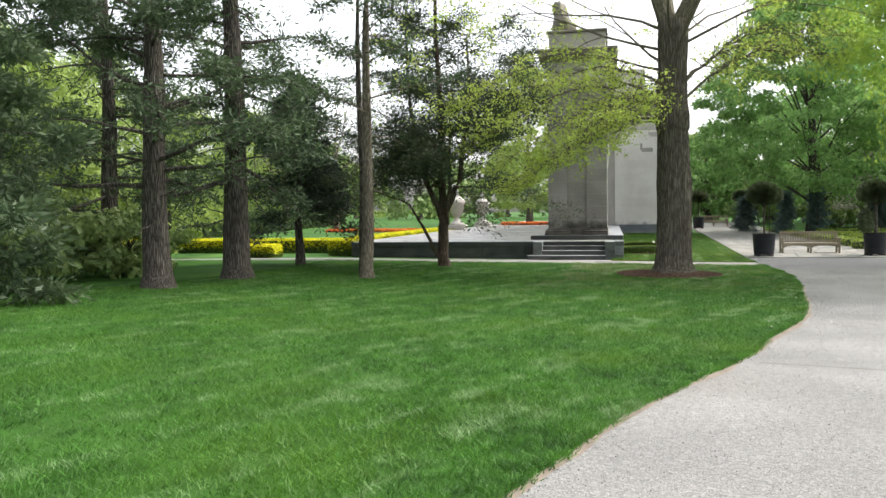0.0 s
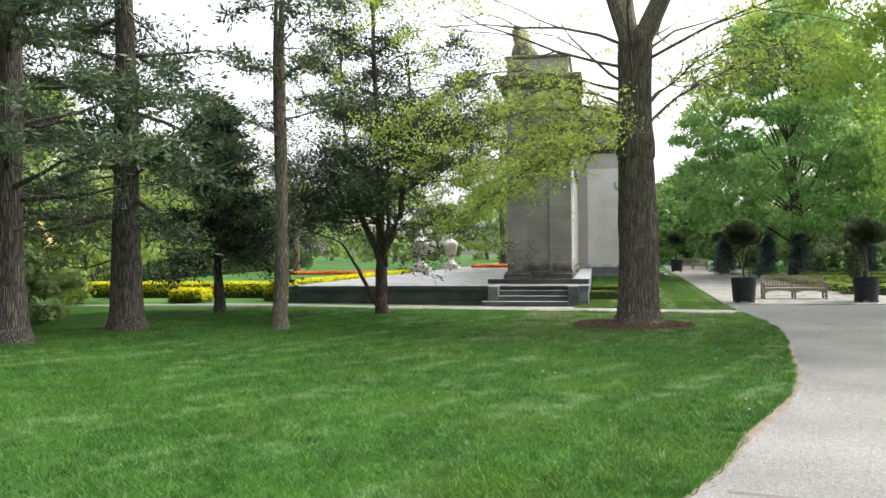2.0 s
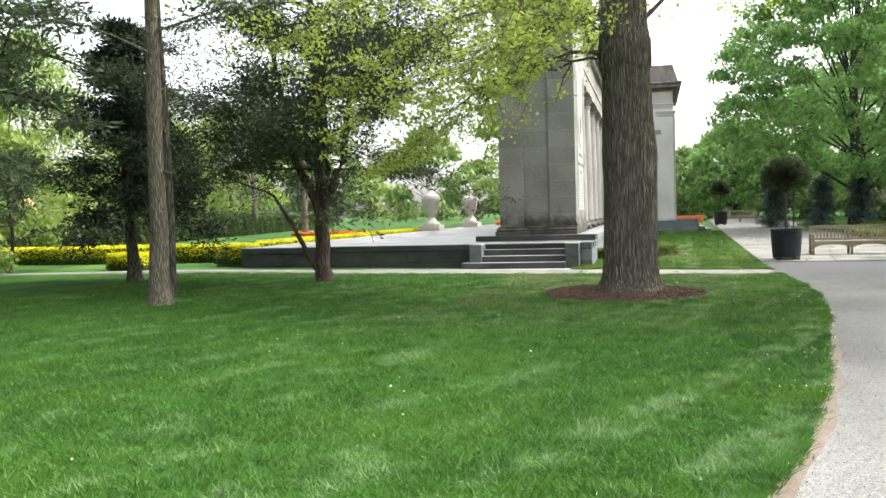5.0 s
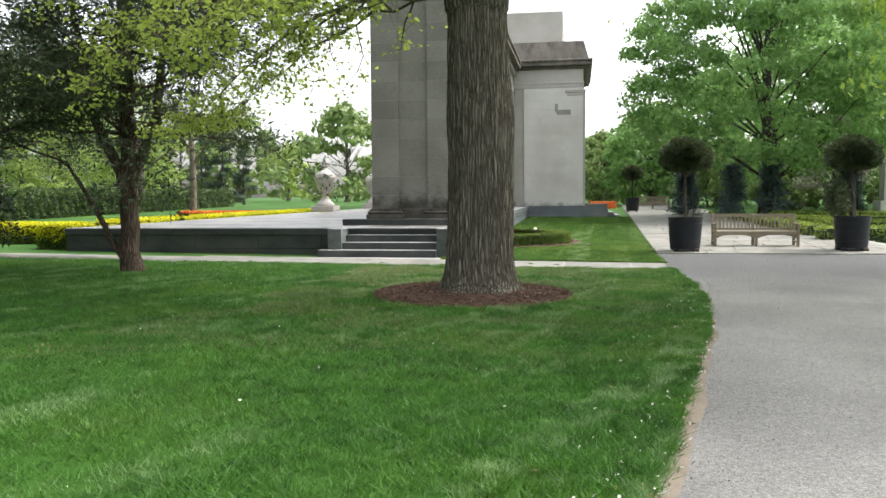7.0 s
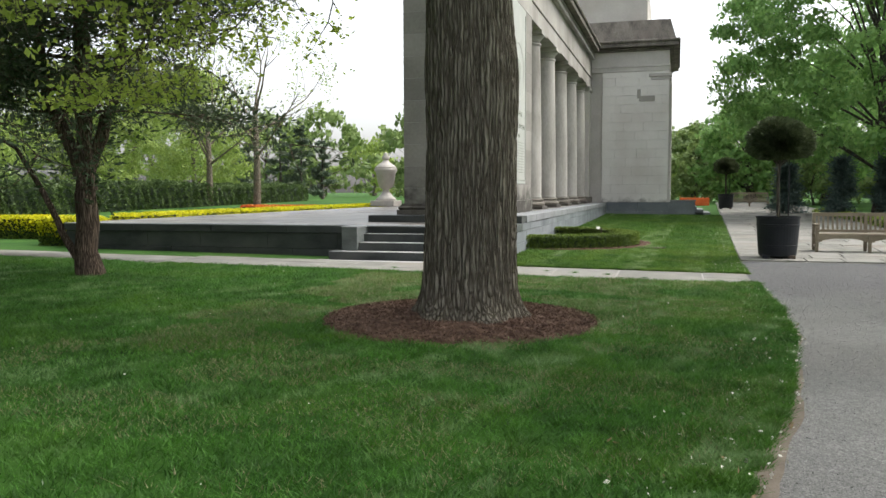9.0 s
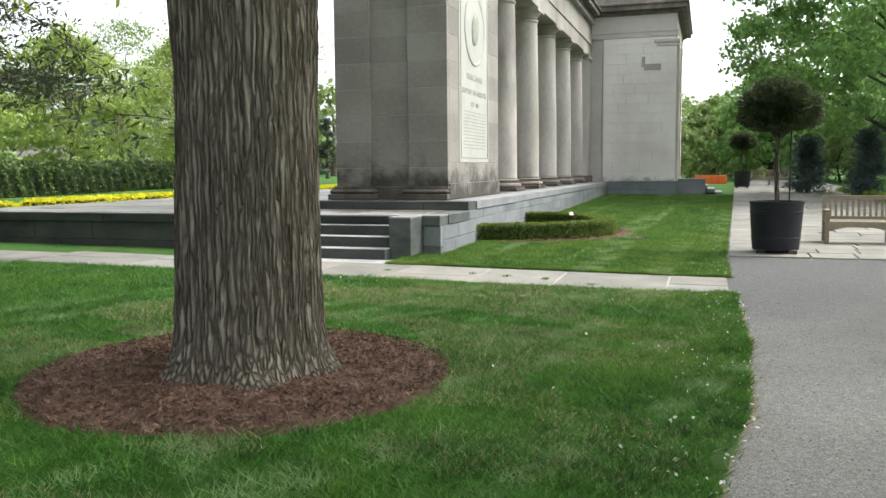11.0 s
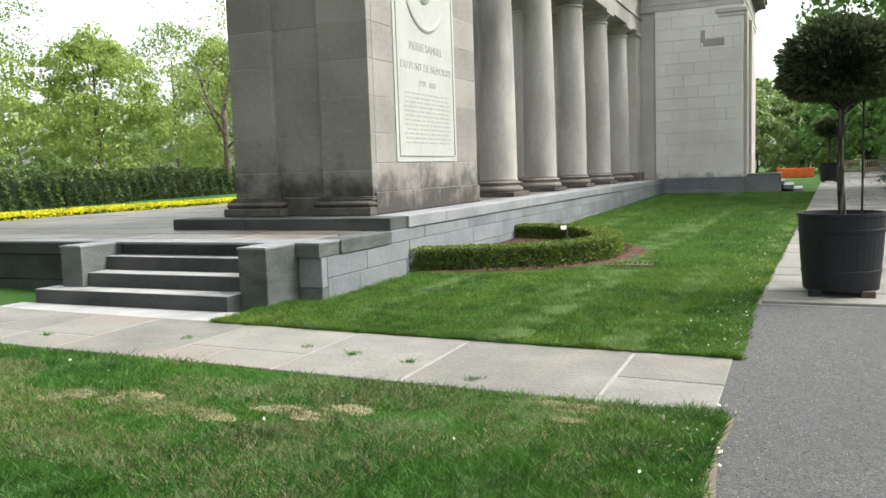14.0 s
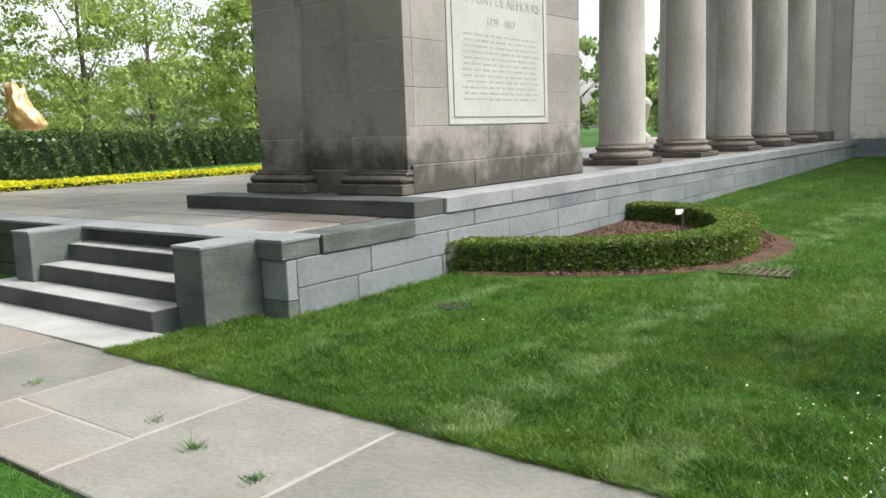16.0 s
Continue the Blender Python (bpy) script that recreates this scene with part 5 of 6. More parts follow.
def conifer(name, x, y, h, r, material, label, seed, sprays=420, per=60, size=0.2, trunk=0.3, low=1.5, bark=BARKD, lean=0.0, dens=1.0, droop=-0.05, dead=24, top_taper=0.35):
    """An old evergreen: straight trunk, tiers of boughs with flat sprays of needles and bare dead twigs below."""
    t = thing(name, x, y, ground_z(x, y) - 0.05, label, "tree")
    rng = random.Random(seed)
    bm = bmesh.new()
    pts = [Vector((lean * k / 9 + 0.04 * math.sin(k + seed), 0.04 * math.cos(k * 1.7), h * k / 9)) for k in range(10)]
    tube(bm, [Vector((0, 0, -0.1)), Vector((0, 0, 0.1)), Vector((0, 0, 0.4))] + pts[1:], [trunk * 1.75, trunk * 1.4, trunk * 1.1] + [trunk * (1 - 0.85 * k / 9) for k in range(1, 10)], 20, 0.25)
    part("trunk", bm, bark, t, smooth=True)
    lb, c = bmesh.new(), []
    boughs = max(8, int(sprays / 9))
    for k in range(boughs):
        z = low + (h - low) * ((k + rng.random()) / boughs)
        a = rng.uniform(0, 2 * math.pi)
        ln = r * rng.uniform(0.55, 1.05) * (1 - (1 - top_taper) * (z - low) / (h - low))
        d = Vector((math.cos(a), math.sin(a), rng.uniform(-0.12, 0.35)))
        st = Vector((lean * z / h, 0, z))
        bp, br = limb(lb, st, d, ln, trunk * 0.22 * (1.1 - 0.7 * z / h), rng, 6, 0.22, droop, 6)
        for m in range(9):
            i = rng.choice([2, 3, 4, 5, 5])
            side = Vector((rng.gauss(0, 1), rng.gauss(0, 1), rng.gauss(0, 0.35)))
            tp, _ = limb(lb, bp[i], (bp[i] - bp[i - 1]).normalized() * 0.7 + side * 0.6, ln * 0.3, 0.012, rng, 4, 0.4, 0, 4)
            c.extend(tp[1:])
    for k in range(dead):
        z = rng.uniform(low * 0.5, h * 0.7)
        a = rng.uniform(0, 2 * math.pi)
        limb(lb, Vector((lean * z / h, 0, z)), Vector((math.cos(a), math.sin(a), rng.uniform(-0.4, 0.2))), r * rng.uniform(0.3, 0.7), 0.028, rng, 7, 0.55, -0.04, 5)
    part("branch_frame", lb, bark, t)
    leaves_mesh("crown", scatter(c, max(1, int(per * dens / 3)), 0.20, seed, 0.45), size, material, t, seed, 0.28)
    return t



def stems(name, x, y, label, seed, lines, material, leaf_size, per, spread, bark=BARKD, twig=9, boughs=10, blen=2.2, lift=0.0):
    """A tree of several stems; lines hold each stem's points and base radius."""
    t = thing(name, x, y, ground_z(x, y) - 0.05, label, "tree")
    rng = random.Random(seed)
    c, lb = [], bmesh.new()
    for pts, r in lines:
        pts = [Vector(p) for p in pts]
        fine = []
        for a, b in zip(pts, pts[1:]):
            for k in range(4):
                fine.append(a.lerp(b, k / 4) + Vector((rng.gauss(0, 0.02), rng.gauss(0, 0.02), 0)))
        fine.append(pts[-1])
        n = len(fine)
        part("stem", tube(bmesh.new(), fine, [r * (1.25 if k == 0 and pts[0].z < 0.1 else 1 - 0.8 * k / (n - 1)) for k in range(n)], 16, 0.22), bark, t, smooth=True)
        for k in range(boughs):
            i = int(n * (0.30 + 0.68 * (k + rng.random()) / boughs))
            i = min(n - 1, i)
            if fine[i].z < 2.5:
                continue
            a = rng.uniform(0, 2 * math.pi)
            ln = blen * rng.uniform(0.6, 1.1) * (1.15 - 0.6 * fine[i].z / 11)
            bp, _ = limb(lb, fine[i], Vector((math.cos(a), math.sin(a), rng.uniform(-0.1, 0.5))), ln, r * 0.2, rng, 6, 0.3, lift, 5)
            for m in range(twig):
                q = rng.choice([2, 3, 4, 5, 5])
                side = Vector((rng.gauss(0, 1), rng.gauss(0, 1), rng.gauss(0, 0.4)))
                tp, _ = limb(lb, bp[q], (bp[q] - bp[q - 1]).normalized() * 0.6 + side * 0.6, ln * 0.32, 0.011, rng, 4, 0.4, 0, 4)
                c.extend(tp[1:])
    part("branch_frame", lb, bark, t)
    leaves_mesh("crown", scatter(c, per, spread, seed, 0.5), leaf_size, material, t, seed, 0.3)
    return t


# old evergreens on the west side of the lawn
conifer("pine_tree", -10.9, 18.0, 15, 4.2, LPINE, "old evergreen with a straight dark trunk and drooping boughs", 11, 480, 84, 0.15, 0.31, 2.4)
conifer("pine_tree", -10.5, 21.5, 16, 4.0, LPINE, "old evergreen with a straight dark trunk and bare twigs", 12, 440, 78, 0.15, 0.36, 2.7)
conifer("slim_tree", -6.87, 22.3, 13, 2.4, LPINE, "slim evergreen with a bare tan trunk", 13, 150, 50, 0.15, 0.17, 4.6, BARKT, 0.2, dead=10)
stems("cedar_tree", -5.67, 27.4, "dark cedar with several reddish stems and feathery boughs", 14, (
    (((0, 0, 0), (0.0, 0, 1.9), (-0.1, 0.1, 5.5), (-0.3, 0.1, 10.5)), 0.20), (((0.0, 0.05, 1.8), (0.55, 0.1, 3.0), (0.9, 0.3, 5.6), (0.8, 0.3, 8.0)), 0.12),
    (((-0.02, -0.05, 1.7), (-0.6, -0.1, 3.1), (-1.1, 0, 5.4), (-1.3, 0, 8.5)), 0.12), (((-0.1, -0.1, 0.3), (-0.55, -0.2, 1.2), (-1.1, -0.3, 2.2), (-2.3, -0.5, 2.7)), 0.07), (((0.1, 0, 1.5), (0.3, -0.3, 3.2), (0.35, -0.6, 6.0)), 0.09)),
    LCEDAR, 0.105, 30, 0.18, BARKR, 10, 28, 3.2)
conifer("yew_tree", -10.8, 27.1, 6.6, 2.3, LDARK, "dense dark conical yew on a short forked trunk", 15, 560, 80, 0.145, 0.15, 1.7, BARKD, 0, top_taper=0.12, dead=4)
conifer("pine_tree", -11.6, 12.7, 11, 2.3, LPINE, "dark evergreen with branches down to the ground", 16, 560, 78, 0.18, 0.13, 0.15, dead=8)
conifer("pine_tree", -16.5, 24.5, 14, 4.4, LPINE, "old evergreen behind the front row", 17, 400, 80, 0.18, 0.3, 1.5)
conifer("pine_tree", -18, 18, 15, 4.6, LPINE, "old evergreen behind the front row", 18, 400, 80, 0.18, 0.3, 1.5)
# dark stem close behind the slim tree
st = thing("slim_tree", -7.35, 23.4, ground_z(-7.3, 23.4) - 0.05, "thin bare dark stem beside the slim evergreen", "tree")
part("trunk", tube(bmesh.new(), [Vector((0.05 * math.sin(k), 0, 1.4 * k)) for k in range(9)], [0.12 - 0.011 * k for k in range(9)], 10, 0.2), BARKD, st, smooth=True)

# maple whose boughs hang over the path from the east
broadleaf("maple_tree", 12.9, 25.5, 13, 7.4, LMAPLE, "maple in fresh leaf overhanging the path", 61, 64000, 0.13, 0.4, 0.28, clumps=170, puff=2.0)
# rows and groups east and beyond
for i, (x, y, h, r, m, lo) in enumerate(((12.9, 57, 17, 7.5, LGREEN, 0.14), (9.6, 88, 8.5, 4.5, LGREEN, 0.04), (18.5, 74, 15, 6.5, LGREEN, 0.14), (23, 62, 15, 6.5, LGREEN, 0.15), (5.5, 98, 7, 4, LFAR, 0.03), (15, 84, 11, 6, LGREEN, 0.03), (28, 78, 17, 7, LGREEN, 0.04), (21, 47, 12, 5.0, LMAPLE, 0.28), (32, 62, 16, 7, LGREEN, 0.15), (24, 95, 17, 7, LGREEN, 0.03), (36, 90, 17, 8, LFAR, 0.03))):
    broadleaf("chestnut_tree", x, y, h, r, m, "large broad tree in full green leaf beyond the promenade", 70 + i, 90000 if i == 0 else 40000 if i == 7 else 9000, 0.21 if i == 0 else 0.17 if i == 7 else 0.38, 0.45, lo, BARKD, "trees of the promenade", 420 if i == 0 else 170, 2.9)
# pale blossom and blue spruces in the east garden
broadleaf("blossom_tree", 17.5, 62, 5.5, 2.4, LBLOOM, "small tree in pale blossom", 112, 6000, 0.16, 0.12, 0.25, clumps=40)
for x, y, h in ((11.0, 56.0, 2.7), (12.8, 55.5, 3.1), (9.2, 60, 2.5), (17.8, 60, 2.6), (19.4, 66, 2.8)):
    conifer("blue_spruce", x, y, h, h * 0.30, LSPRUCE, "small dense blue-grey conical spruce", int(x * 7), 200, 40, 0.16, 0.06, 0.12, top_taper=0.08, dead=0)
# spring-green trees west of the parterre
for i, (x, y, h, r, m) in enumerate(((-33, 42, 11, 4.5, LLIME), (-36, 52, 13, 5.5, LLIME), (-34, 62, 10, 4.5, LLIME), (-40, 45, 15, 6, LFAR), (-42, 60, 15, 6, LFAR), (-31, 34, 12, 5, LLIME), (-38, 30, 14, 6, LFAR), (-30, 24, 13, 5, LLIME), (-26, 14, 14, 5.5, LFAR), (-34, 74, 11, 5, LLIME), (-44, 80, 14, 6, LFAR), (-27, 32, 10, 4.5, LLIME), (-24, 22, 11, 4.5, LFAR))):
    broadleaf("spring_tree", x, y, h, r, m, "airy tree in fresh yellow-green leaf behind the hedge", 90 + i, 19000 if i in (0, 1, 2, 5, 9, 11) else 8000, 0.22, 0.22, 0.08, group="trees behind the hedge", clumps=170, puff=3.0)
broadleaf("spring_tree", -8.0, 80, 15, 5.2, LLIME, "tall airy tree in fresh leaf beyond the terrace", 120, 17000, 0.26, 0.3, 0.12, clumps=120, puff=2.6)
broadleaf("spring_tree", -2.6, 86, 15, 4.8, LLIME, "tall airy tree in fresh leaf beyond the terrace", 121, 15000, 0.26, 0.3, 0.10, clumps=110, puff=2.6)
# distant woods
for i in range(30):
    a = radians(-62 + i * 4.4)
    d = 125 + 25 * math.sin(i * 2.3)
    broadleaf("far_tree", d * math.sin(a) * 0.95, 30 + d * math.cos(a), 10 + 4 * math.sin(i * 1.7) ** 2, 8.5, LFAR if i % 3 else LLIME, "distant hazy green woodland tree", 140 + i, 2400, 0.95, 0.4, 0.02, group="distant woods", clumps=50)

# ---- east garden: low clipped parterre, white stone ----
for i, (x0, y0, x1, y1) in enumerate(((10.6, 39.0, 24, 39.7), (12.2, 43.5, 24, 44.2), (12.2, 48.0, 24, 48.7), (12.2, 52.5, 24, 53.2), (12.3, 44.2, 12.9, 52.5), (10.7, 41.0, 11.3, 62))):
    hedge("parterre_hedge", x0, y0, x1, y1, ground_z(5.2, y0) - 0.02, ground_z(5.2, y0) + 0.42, LPART, "low clipped box hedge of the east parterre", 7000, 0.085, 300 + i, "east parterre hedges")
ped = thing("stone_pedestal", 19.8, 60, ground_z(19, 60) - 0.02, "tall white stone pedestal in the east garden", "pedestal")
part("base", boxed(-0.6, -0.6, 0, 0.6, 0.6, 0.8, 0.03), WHITESTONE, ped)
part("shaft", boxed(-0.36, -0.36, 0.8, 0.36, 0.36, 2.9, 0.04), WHITESTONE, ped)
part("cap", boxed(-0.6, -0.6, 2.9, 0.6, 0.6, 3.15, 0.06), WHITESTONE, ped)
bal = thing("stone_balustrade", 22.5, 60.4, ground_z(22, 60) - 0.02, "white stone balustrade with a vase on it", "balustrade")
part("plinth", boxed(-2.0, -0.3, 0, 3.0, 0.3, 0.25, 0.02), WHITESTONE, bal)
part("dado", boxed(-1.5, -0.25, 0.25, 3.0, 0.25, 1.3, 0.02), WHITESTONE, bal)
part("rail", boxed(-1.6, -0.32, 1.3, 3.0, 0.32, 1.45, 0.03), WHITESTONE, bal)
part("vase", lathe([(0.3, 1.45), (0.15, 1.6), (0.3, 1.9), (0.5, 2.3), (0.42, 2.35), (0.5, 2.45), (0.2, 2.7)], 20), WHITESTONE, bal, smooth=True)
# gilded figure beyond the tall hedge
bm = bmesh.new()
bmesh.ops.create_icosphere(bm, subdivisions=4, radius=1)
for v in bm.verts:
    q = v.co
    s = (q.z + 1) / 2
    v.co = Vector((q.x * (0.55 - 0.2 * s + 0.12 * math.sin(s * 7)) - 0.35 * s, q.y * 0.45, (q.z + 1) * 1.15)) * (1 + 0.22 * noise.noise(q * 3.2))
fig = finish("statue", bm, GILT, smooth=True)
fig.matrix_basis = pose(-31.6, 46.7, 2.05, 0, 0, 40) @ Matrix.Diagonal((1.5, 1.5, 1.0, 1))
tagged(fig, "gilded bronze figure seen over the tall hedge", "statue")
pd = thing("stone_pedestal", -31.6, 46.8, 0.2, "stone pedestal hidden behind the tall hedge", "pedestal")
part("block", boxed(-0.7, -0.7, 0, 0.7, 0.7, 1.85, 0.03), WHITESTONE, pd)
bar = thing("barrier", 6.0, 76, ground_z(5, 76) - 0.1, "low orange plastic barrier fence at the far end", "barrier")
for i in range(2):
    part("panel", boxed(-1.9 + i * 1.0, -0.03, 0.05, -0.95 + i * 1.0, 0.03, 0.6, 0.02), ORANGE, bar)
    part("post", boxed(-1.95 + i * 1.0, -0.05, 0, -1.9 + i * 1.0, 0.05, 0.72), ORANGE, bar)


def bare_tree(x, y, h, seed):
    """A tall tree still nearly bare, with a few new leaves."""
    t = thing("bare_tree", x, y, ground_z(x, y) - 0.1, "tall nearly bare tree with a few new leaves", "tree")
    rng = random.Random(seed)
    bm, tips = bmesh.new(), []
    tube(bm, [Vector((0.05 * math.sin(k), 0, h * 0.5 * k / 4)) for k in range(5)], [0.26, 0.22, 0.2, 0.18, 0.16], 10, 0.15)
    part("trunk", bm, BARKT, t, smooth=True)
    lb = bmesh.new()
    for k in range(7):
        a = 2.4 * k
        z = h * (0.26 + 0.04 * k)
        branches(lb, tips, Vector((0, 0, z)), Vector((math.cos(a), math.sin(a), 0.7 if k < 5 else 2.0)), h * 0.42, 0.09, rng, 2, 0.06, 0.7, 4, 0.22)
    part("branch_frame", lb, BARKT, t)
    leaves_mesh("crown", scatter(tips, 3, 0.25, seed), 0.16, LLIME, t, seed, 0.6)


bare_tree(-21.6, 62, 12.5, 5)
bare_tree(-27.5, 66, 11, 6)
# dark shrubs between the old evergreens and the parterre
for i, (x, y, h, r) in enumerate(((-18.3, 31.2, 6.0, 2.4), (-22.5, 31.5, 5.6, 2.6), (-15.5, 19.5, 3.2, 2.0), (-20, 25, 4.0, 2.4), (-24, 28, 4.5, 2.8), (-14.6, 22.5, 2.6, 1.7))):
    broadleaf("shrub", x, y, h * 0.75, r, LFAR if i in (2, 5) else LLIME, "light green shrub among the old evergreens", 400 + i, 5500, 0.2, 0.08, 0.05, BARKD, "shrubs among the evergreens", 40)
# dark conifers over the far hedge
for i, (x, y, h) in enumerate(((-39, 92, 7.5), (-37, 95, 9), (-35, 96, 8), (-33.5, 98, 6.5))):
    conifer("far_conifer", x, y, h, h * 0.22, LHAZE, "dark pointed conifer beyond the hedge", 420 + i, 150, 30, 0.42, 0.15, 0.4, top_taper=0.08, dead=0)

# lighter shrubs that close the view at the end of the promenade
for i, (x, y, h, r) in enumerate(((2.2, 90, 4.5, 3.0), (8.5, 94, 5, 3.5), (13, 78, 4, 2.8), (16.5, 68, 3.4, 2.4), (21, 70, 4, 3), (26, 66, 4, 3), (12, 92, 5, 3.4), (18, 84, 5, 3.4))):
    broadleaf("shrub", x, y, h, r, LFAR, "light green shrub at the end of the promenade", 440 + i, 3200, 0.32, 0.08, 0.02, BARKD, "shrubs by the promenade", 40)

# ---- paving stones ----


def paving(parent, name, material, x0, y0, x1, y1, row, length, zf, seed, limit=300, thick=0.05, gap=0.012, proud=0.03, along="x", edge=None):
    """Random-coursed flagstones: up to limit stones as parts, the rest joined."""
    rng = random.Random(seed)
    made, rest = 0, bmesh.new()
    v = y0 if along == "x" else x0
    vend, u0, u1 = (y1, x0, x1) if along == "x" else (x1, y0, y1)
    while v < vend - 0.05:
        w = row * rng.uniform(0.7, 1.3)
        if vend - (v + w) < row * 0.45:
            w = vend - v
        u = u0
        lo = edge(v + w / 2) if edge and along == "x" else u0
        u = lo
        while u < u1 - 0.05:
            ln = length * rng.uniform(0.55, 1.4)
            if u1 - (u + ln) < length * 0.35:
                ln = u1 - u
            a = (u, v, u + ln, v + w) if along == "x" else (v, u, v + w, u + ln)
            cx, cy = (a[0] + a[2]) / 2, (a[1] + a[3]) / 2
            z = zf(cx, cy) + proud + rng.uniform(-0.004, 0.004)
            bm = bmesh.new()
            low, top = [], []
            for px, py in ((a[0], a[1]), (a[2], a[1]), (a[2], a[3]), (a[0], a[3])):
                sx, sy = (1 if px < cx else -1), (1 if py < cy else -1)
                jx, jy = rng.uniform(0, 0.014), rng.uniform(0, 0.014)
                qx, qy = px + sx * (gap / 2 + jx), py + sy * (gap / 2 + jy)
                dz = zf(qx, qy) - zf(cx, cy)
                low.append((qx, qy, z - thick + dz))
                top.append((qx + sx * 0.008, qy + sy * 0.008, z + dz))
            mid = [(p[0] - (1 if p[0] < cx else -1) * 0.008, p[1] - (1 if p[1] < cy else -1) * 0.008, p[2] - 0.007) for p in top]
            tgt = bm if made < limit else rest
            rings = [[tgt.verts.new(p) for p in r] for r in (low, mid, top)]
            for r0, r1 in zip(rings, rings[1:]):
                for k in range(4):
                    tgt.faces.new((r0[k], r0[(k + 1) % 4], r1[(k + 1) % 4], r1[k]))
            tgt.faces.new(rings[-1])
            if made < limit:
                part(name, bm, material, parent)
                made += 1
            else:
                bm.free()
            u += ln
        v += w
    if len(rest.verts):
        tagged(part(name + "_rest", rest, material, parent), kind="stuff")
    else:
        rest.free()


# walk: slabs laid in bays, each bay split its own way
rng = random.Random(12)
u, SLABS = -5.9, []
while u < 5.1:
    bay = rng.uniform(0.75, 1.5)
    bay = 5.12 - u if 5.12 - u - bay < 0.7 else bay
    kind = rng.random()
    cut = 29.88 + 1.44 * rng.choice((0.36, 0.44, 0.55, 0.62))
    if kind < 0.2:
        SLABS.append((u, 29.88, u + bay, 31.32))
    else:
        for v0, v1 in ((29.88, cut), (cut, 31.32)):
            if bay > 1.2 and rng.random() < 0.45:
                h = u + bay * rng.uniform(0.35, 0.65)
                SLABS += [(u, v0, h, v1), (h, v0, u + bay, v1)]
            else:
                SLABS.append((u, v0, u + bay, v1))
    u += bay
for x0, y0, x1, y1 in SLABS:
    paving(stone_walk, "flagstone", FLAG, x0, y0, x1, y1, 9.0, 9.0, ground_z, int(x0 * 91 + y0 * 17), gap=0.010, proud=0.021)
paving(promenade, "flagstone", FLAG, 5.2, 33.82, 11.6, 84, 0.62, 1.1, lambda x, y: ground_z(5.2, y), 5, 300, proud=0.045, edge=lambda y: path_left(y) + 0.02)
paving(terrace, "floor_stone", FLAGT, -10.65, 33.16, 0.0, 96, 0.85, 1.5, lambda x, y: TZ - 0.03, 7, 300, proud=0.034)

# ---- bare patches and small litter on the lawn ----
PATCH = [(0.7, 28.75, 0.42, 0.14), (0.4, 28.35, 0.3, 0.1), (1.9, 28.7, 0.38, 0.13), (1.45, 28.95, 0.45, 0.13), (2.5, 28.95, 0.4, 0.16), (2.85, 28.6, 0.2, 0.08), (4.15, 27.3, 0.3, 0.1), (4.6, 26.6, 0.25, 0.12), (4.3, 29.6, 0.35, 0.08), (1.5, 28.1, 0.16, 0.07)]
rng = random.Random(77)
PATCH = [(x + rng.gauss(0, a * 0.5), y + rng.gauss(0, b * 0.6), a * rng.uniform(0.28, 0.6), b * rng.uniform(0.36, 0.78)) for x, y, a, b in PATCH for _ in range(4)]
for k, (x, y, a, b) in enumerate(PATCH):
    bm = bmesh.new()
    ring = []
    for i in range(40):
        t = 2 * math.pi * i / 40
        q = 1 + 0.55 * noise.noise(Vector((math.cos(t) * 1.6 + k * 3, math.sin(t) * 1.6, 1))) + 0.35 * noise.noise(Vector((math.cos(t) * 5 + k, math.sin(t) * 5, 4)))
        px, py = x + a * 0.8 * q * math.cos(t), y + b * 0.9 * q * math.sin(t)
        ring.append(bm.verts.new((px, py, lawn_z(px, py) + 0.024)))
    mid = bm.verts.new((x, y, lawn_z(x, y) + 0.026))
    for i in range(40):
        bm.faces.new((ring[i], ring[(i + 1) % 40], mid))
    tagged(finish("bare_patch", bm, EARTH), "dry bare patch worn in the lawn", "soil", kind="structure")


def scattered(name, n, seed, where, size, material, label, lift=0.03, aspect=0.7):
    rng = np.random.default_rng(seed)
    p = []
    while len(p) < n:
        q = where(rng)
        if q:
            p.append((q[0], q[1], lawn_z(*q) + lift))
    tagged(leaves_mesh(name, p, size, material, None, seed, aspect, kind="stuff"), label, "litter")


def near_edge(rng):
    y = rng.uniform(16, 30)
    x = path_left(y) - abs(rng.normal()) * 0.35 + 0.12
    return x, y


PETAL = mat("fallen_petal", (0.62, 0.60, 0.50), (0.78, 0.76, 0.68), 5, 30, 0.8, 0.0, 0.2)
DRYLEAF = mat("dry_leaf", (0.16, 0.11, 0.06), (0.34, 0.26, 0.15), 5, 30, 0.9, 0.1, 0.1)
scattered("fallen_petals", 420, 21, near_edge, 0.026, PETAL, "small pale fallen petals along the lawn edge", 0.04)
scattered("fallen_petals", 110, 22, lambda r: (r.uniform(-3, 5), r.uniform(12, 29.5)), 0.022, PETAL, "small pale fallen petals on the lawn", 0.06)
scattered("fallen_petals", 80, 23, lambda r: (r.uniform(0.8, 5), r.uniform(31.5, 42)), 0.016, PETAL, "small pale fallen petals on the lawn panel", 0.06)
scattered("fallen_petals", 260, 25, lambda r: (5.13 - abs(r.normal()) * 0.22, 31.4 + 12 * r.random() ** 1.6), 0.016, PETAL, "small pale fallen petals along the panel edge", 0.055)
scattered("dry_leaves", 160, 24, near_edge, 0.05, DRYLEAF, "small dry leaves and twigs at the path edge", 0.035, 0.3)
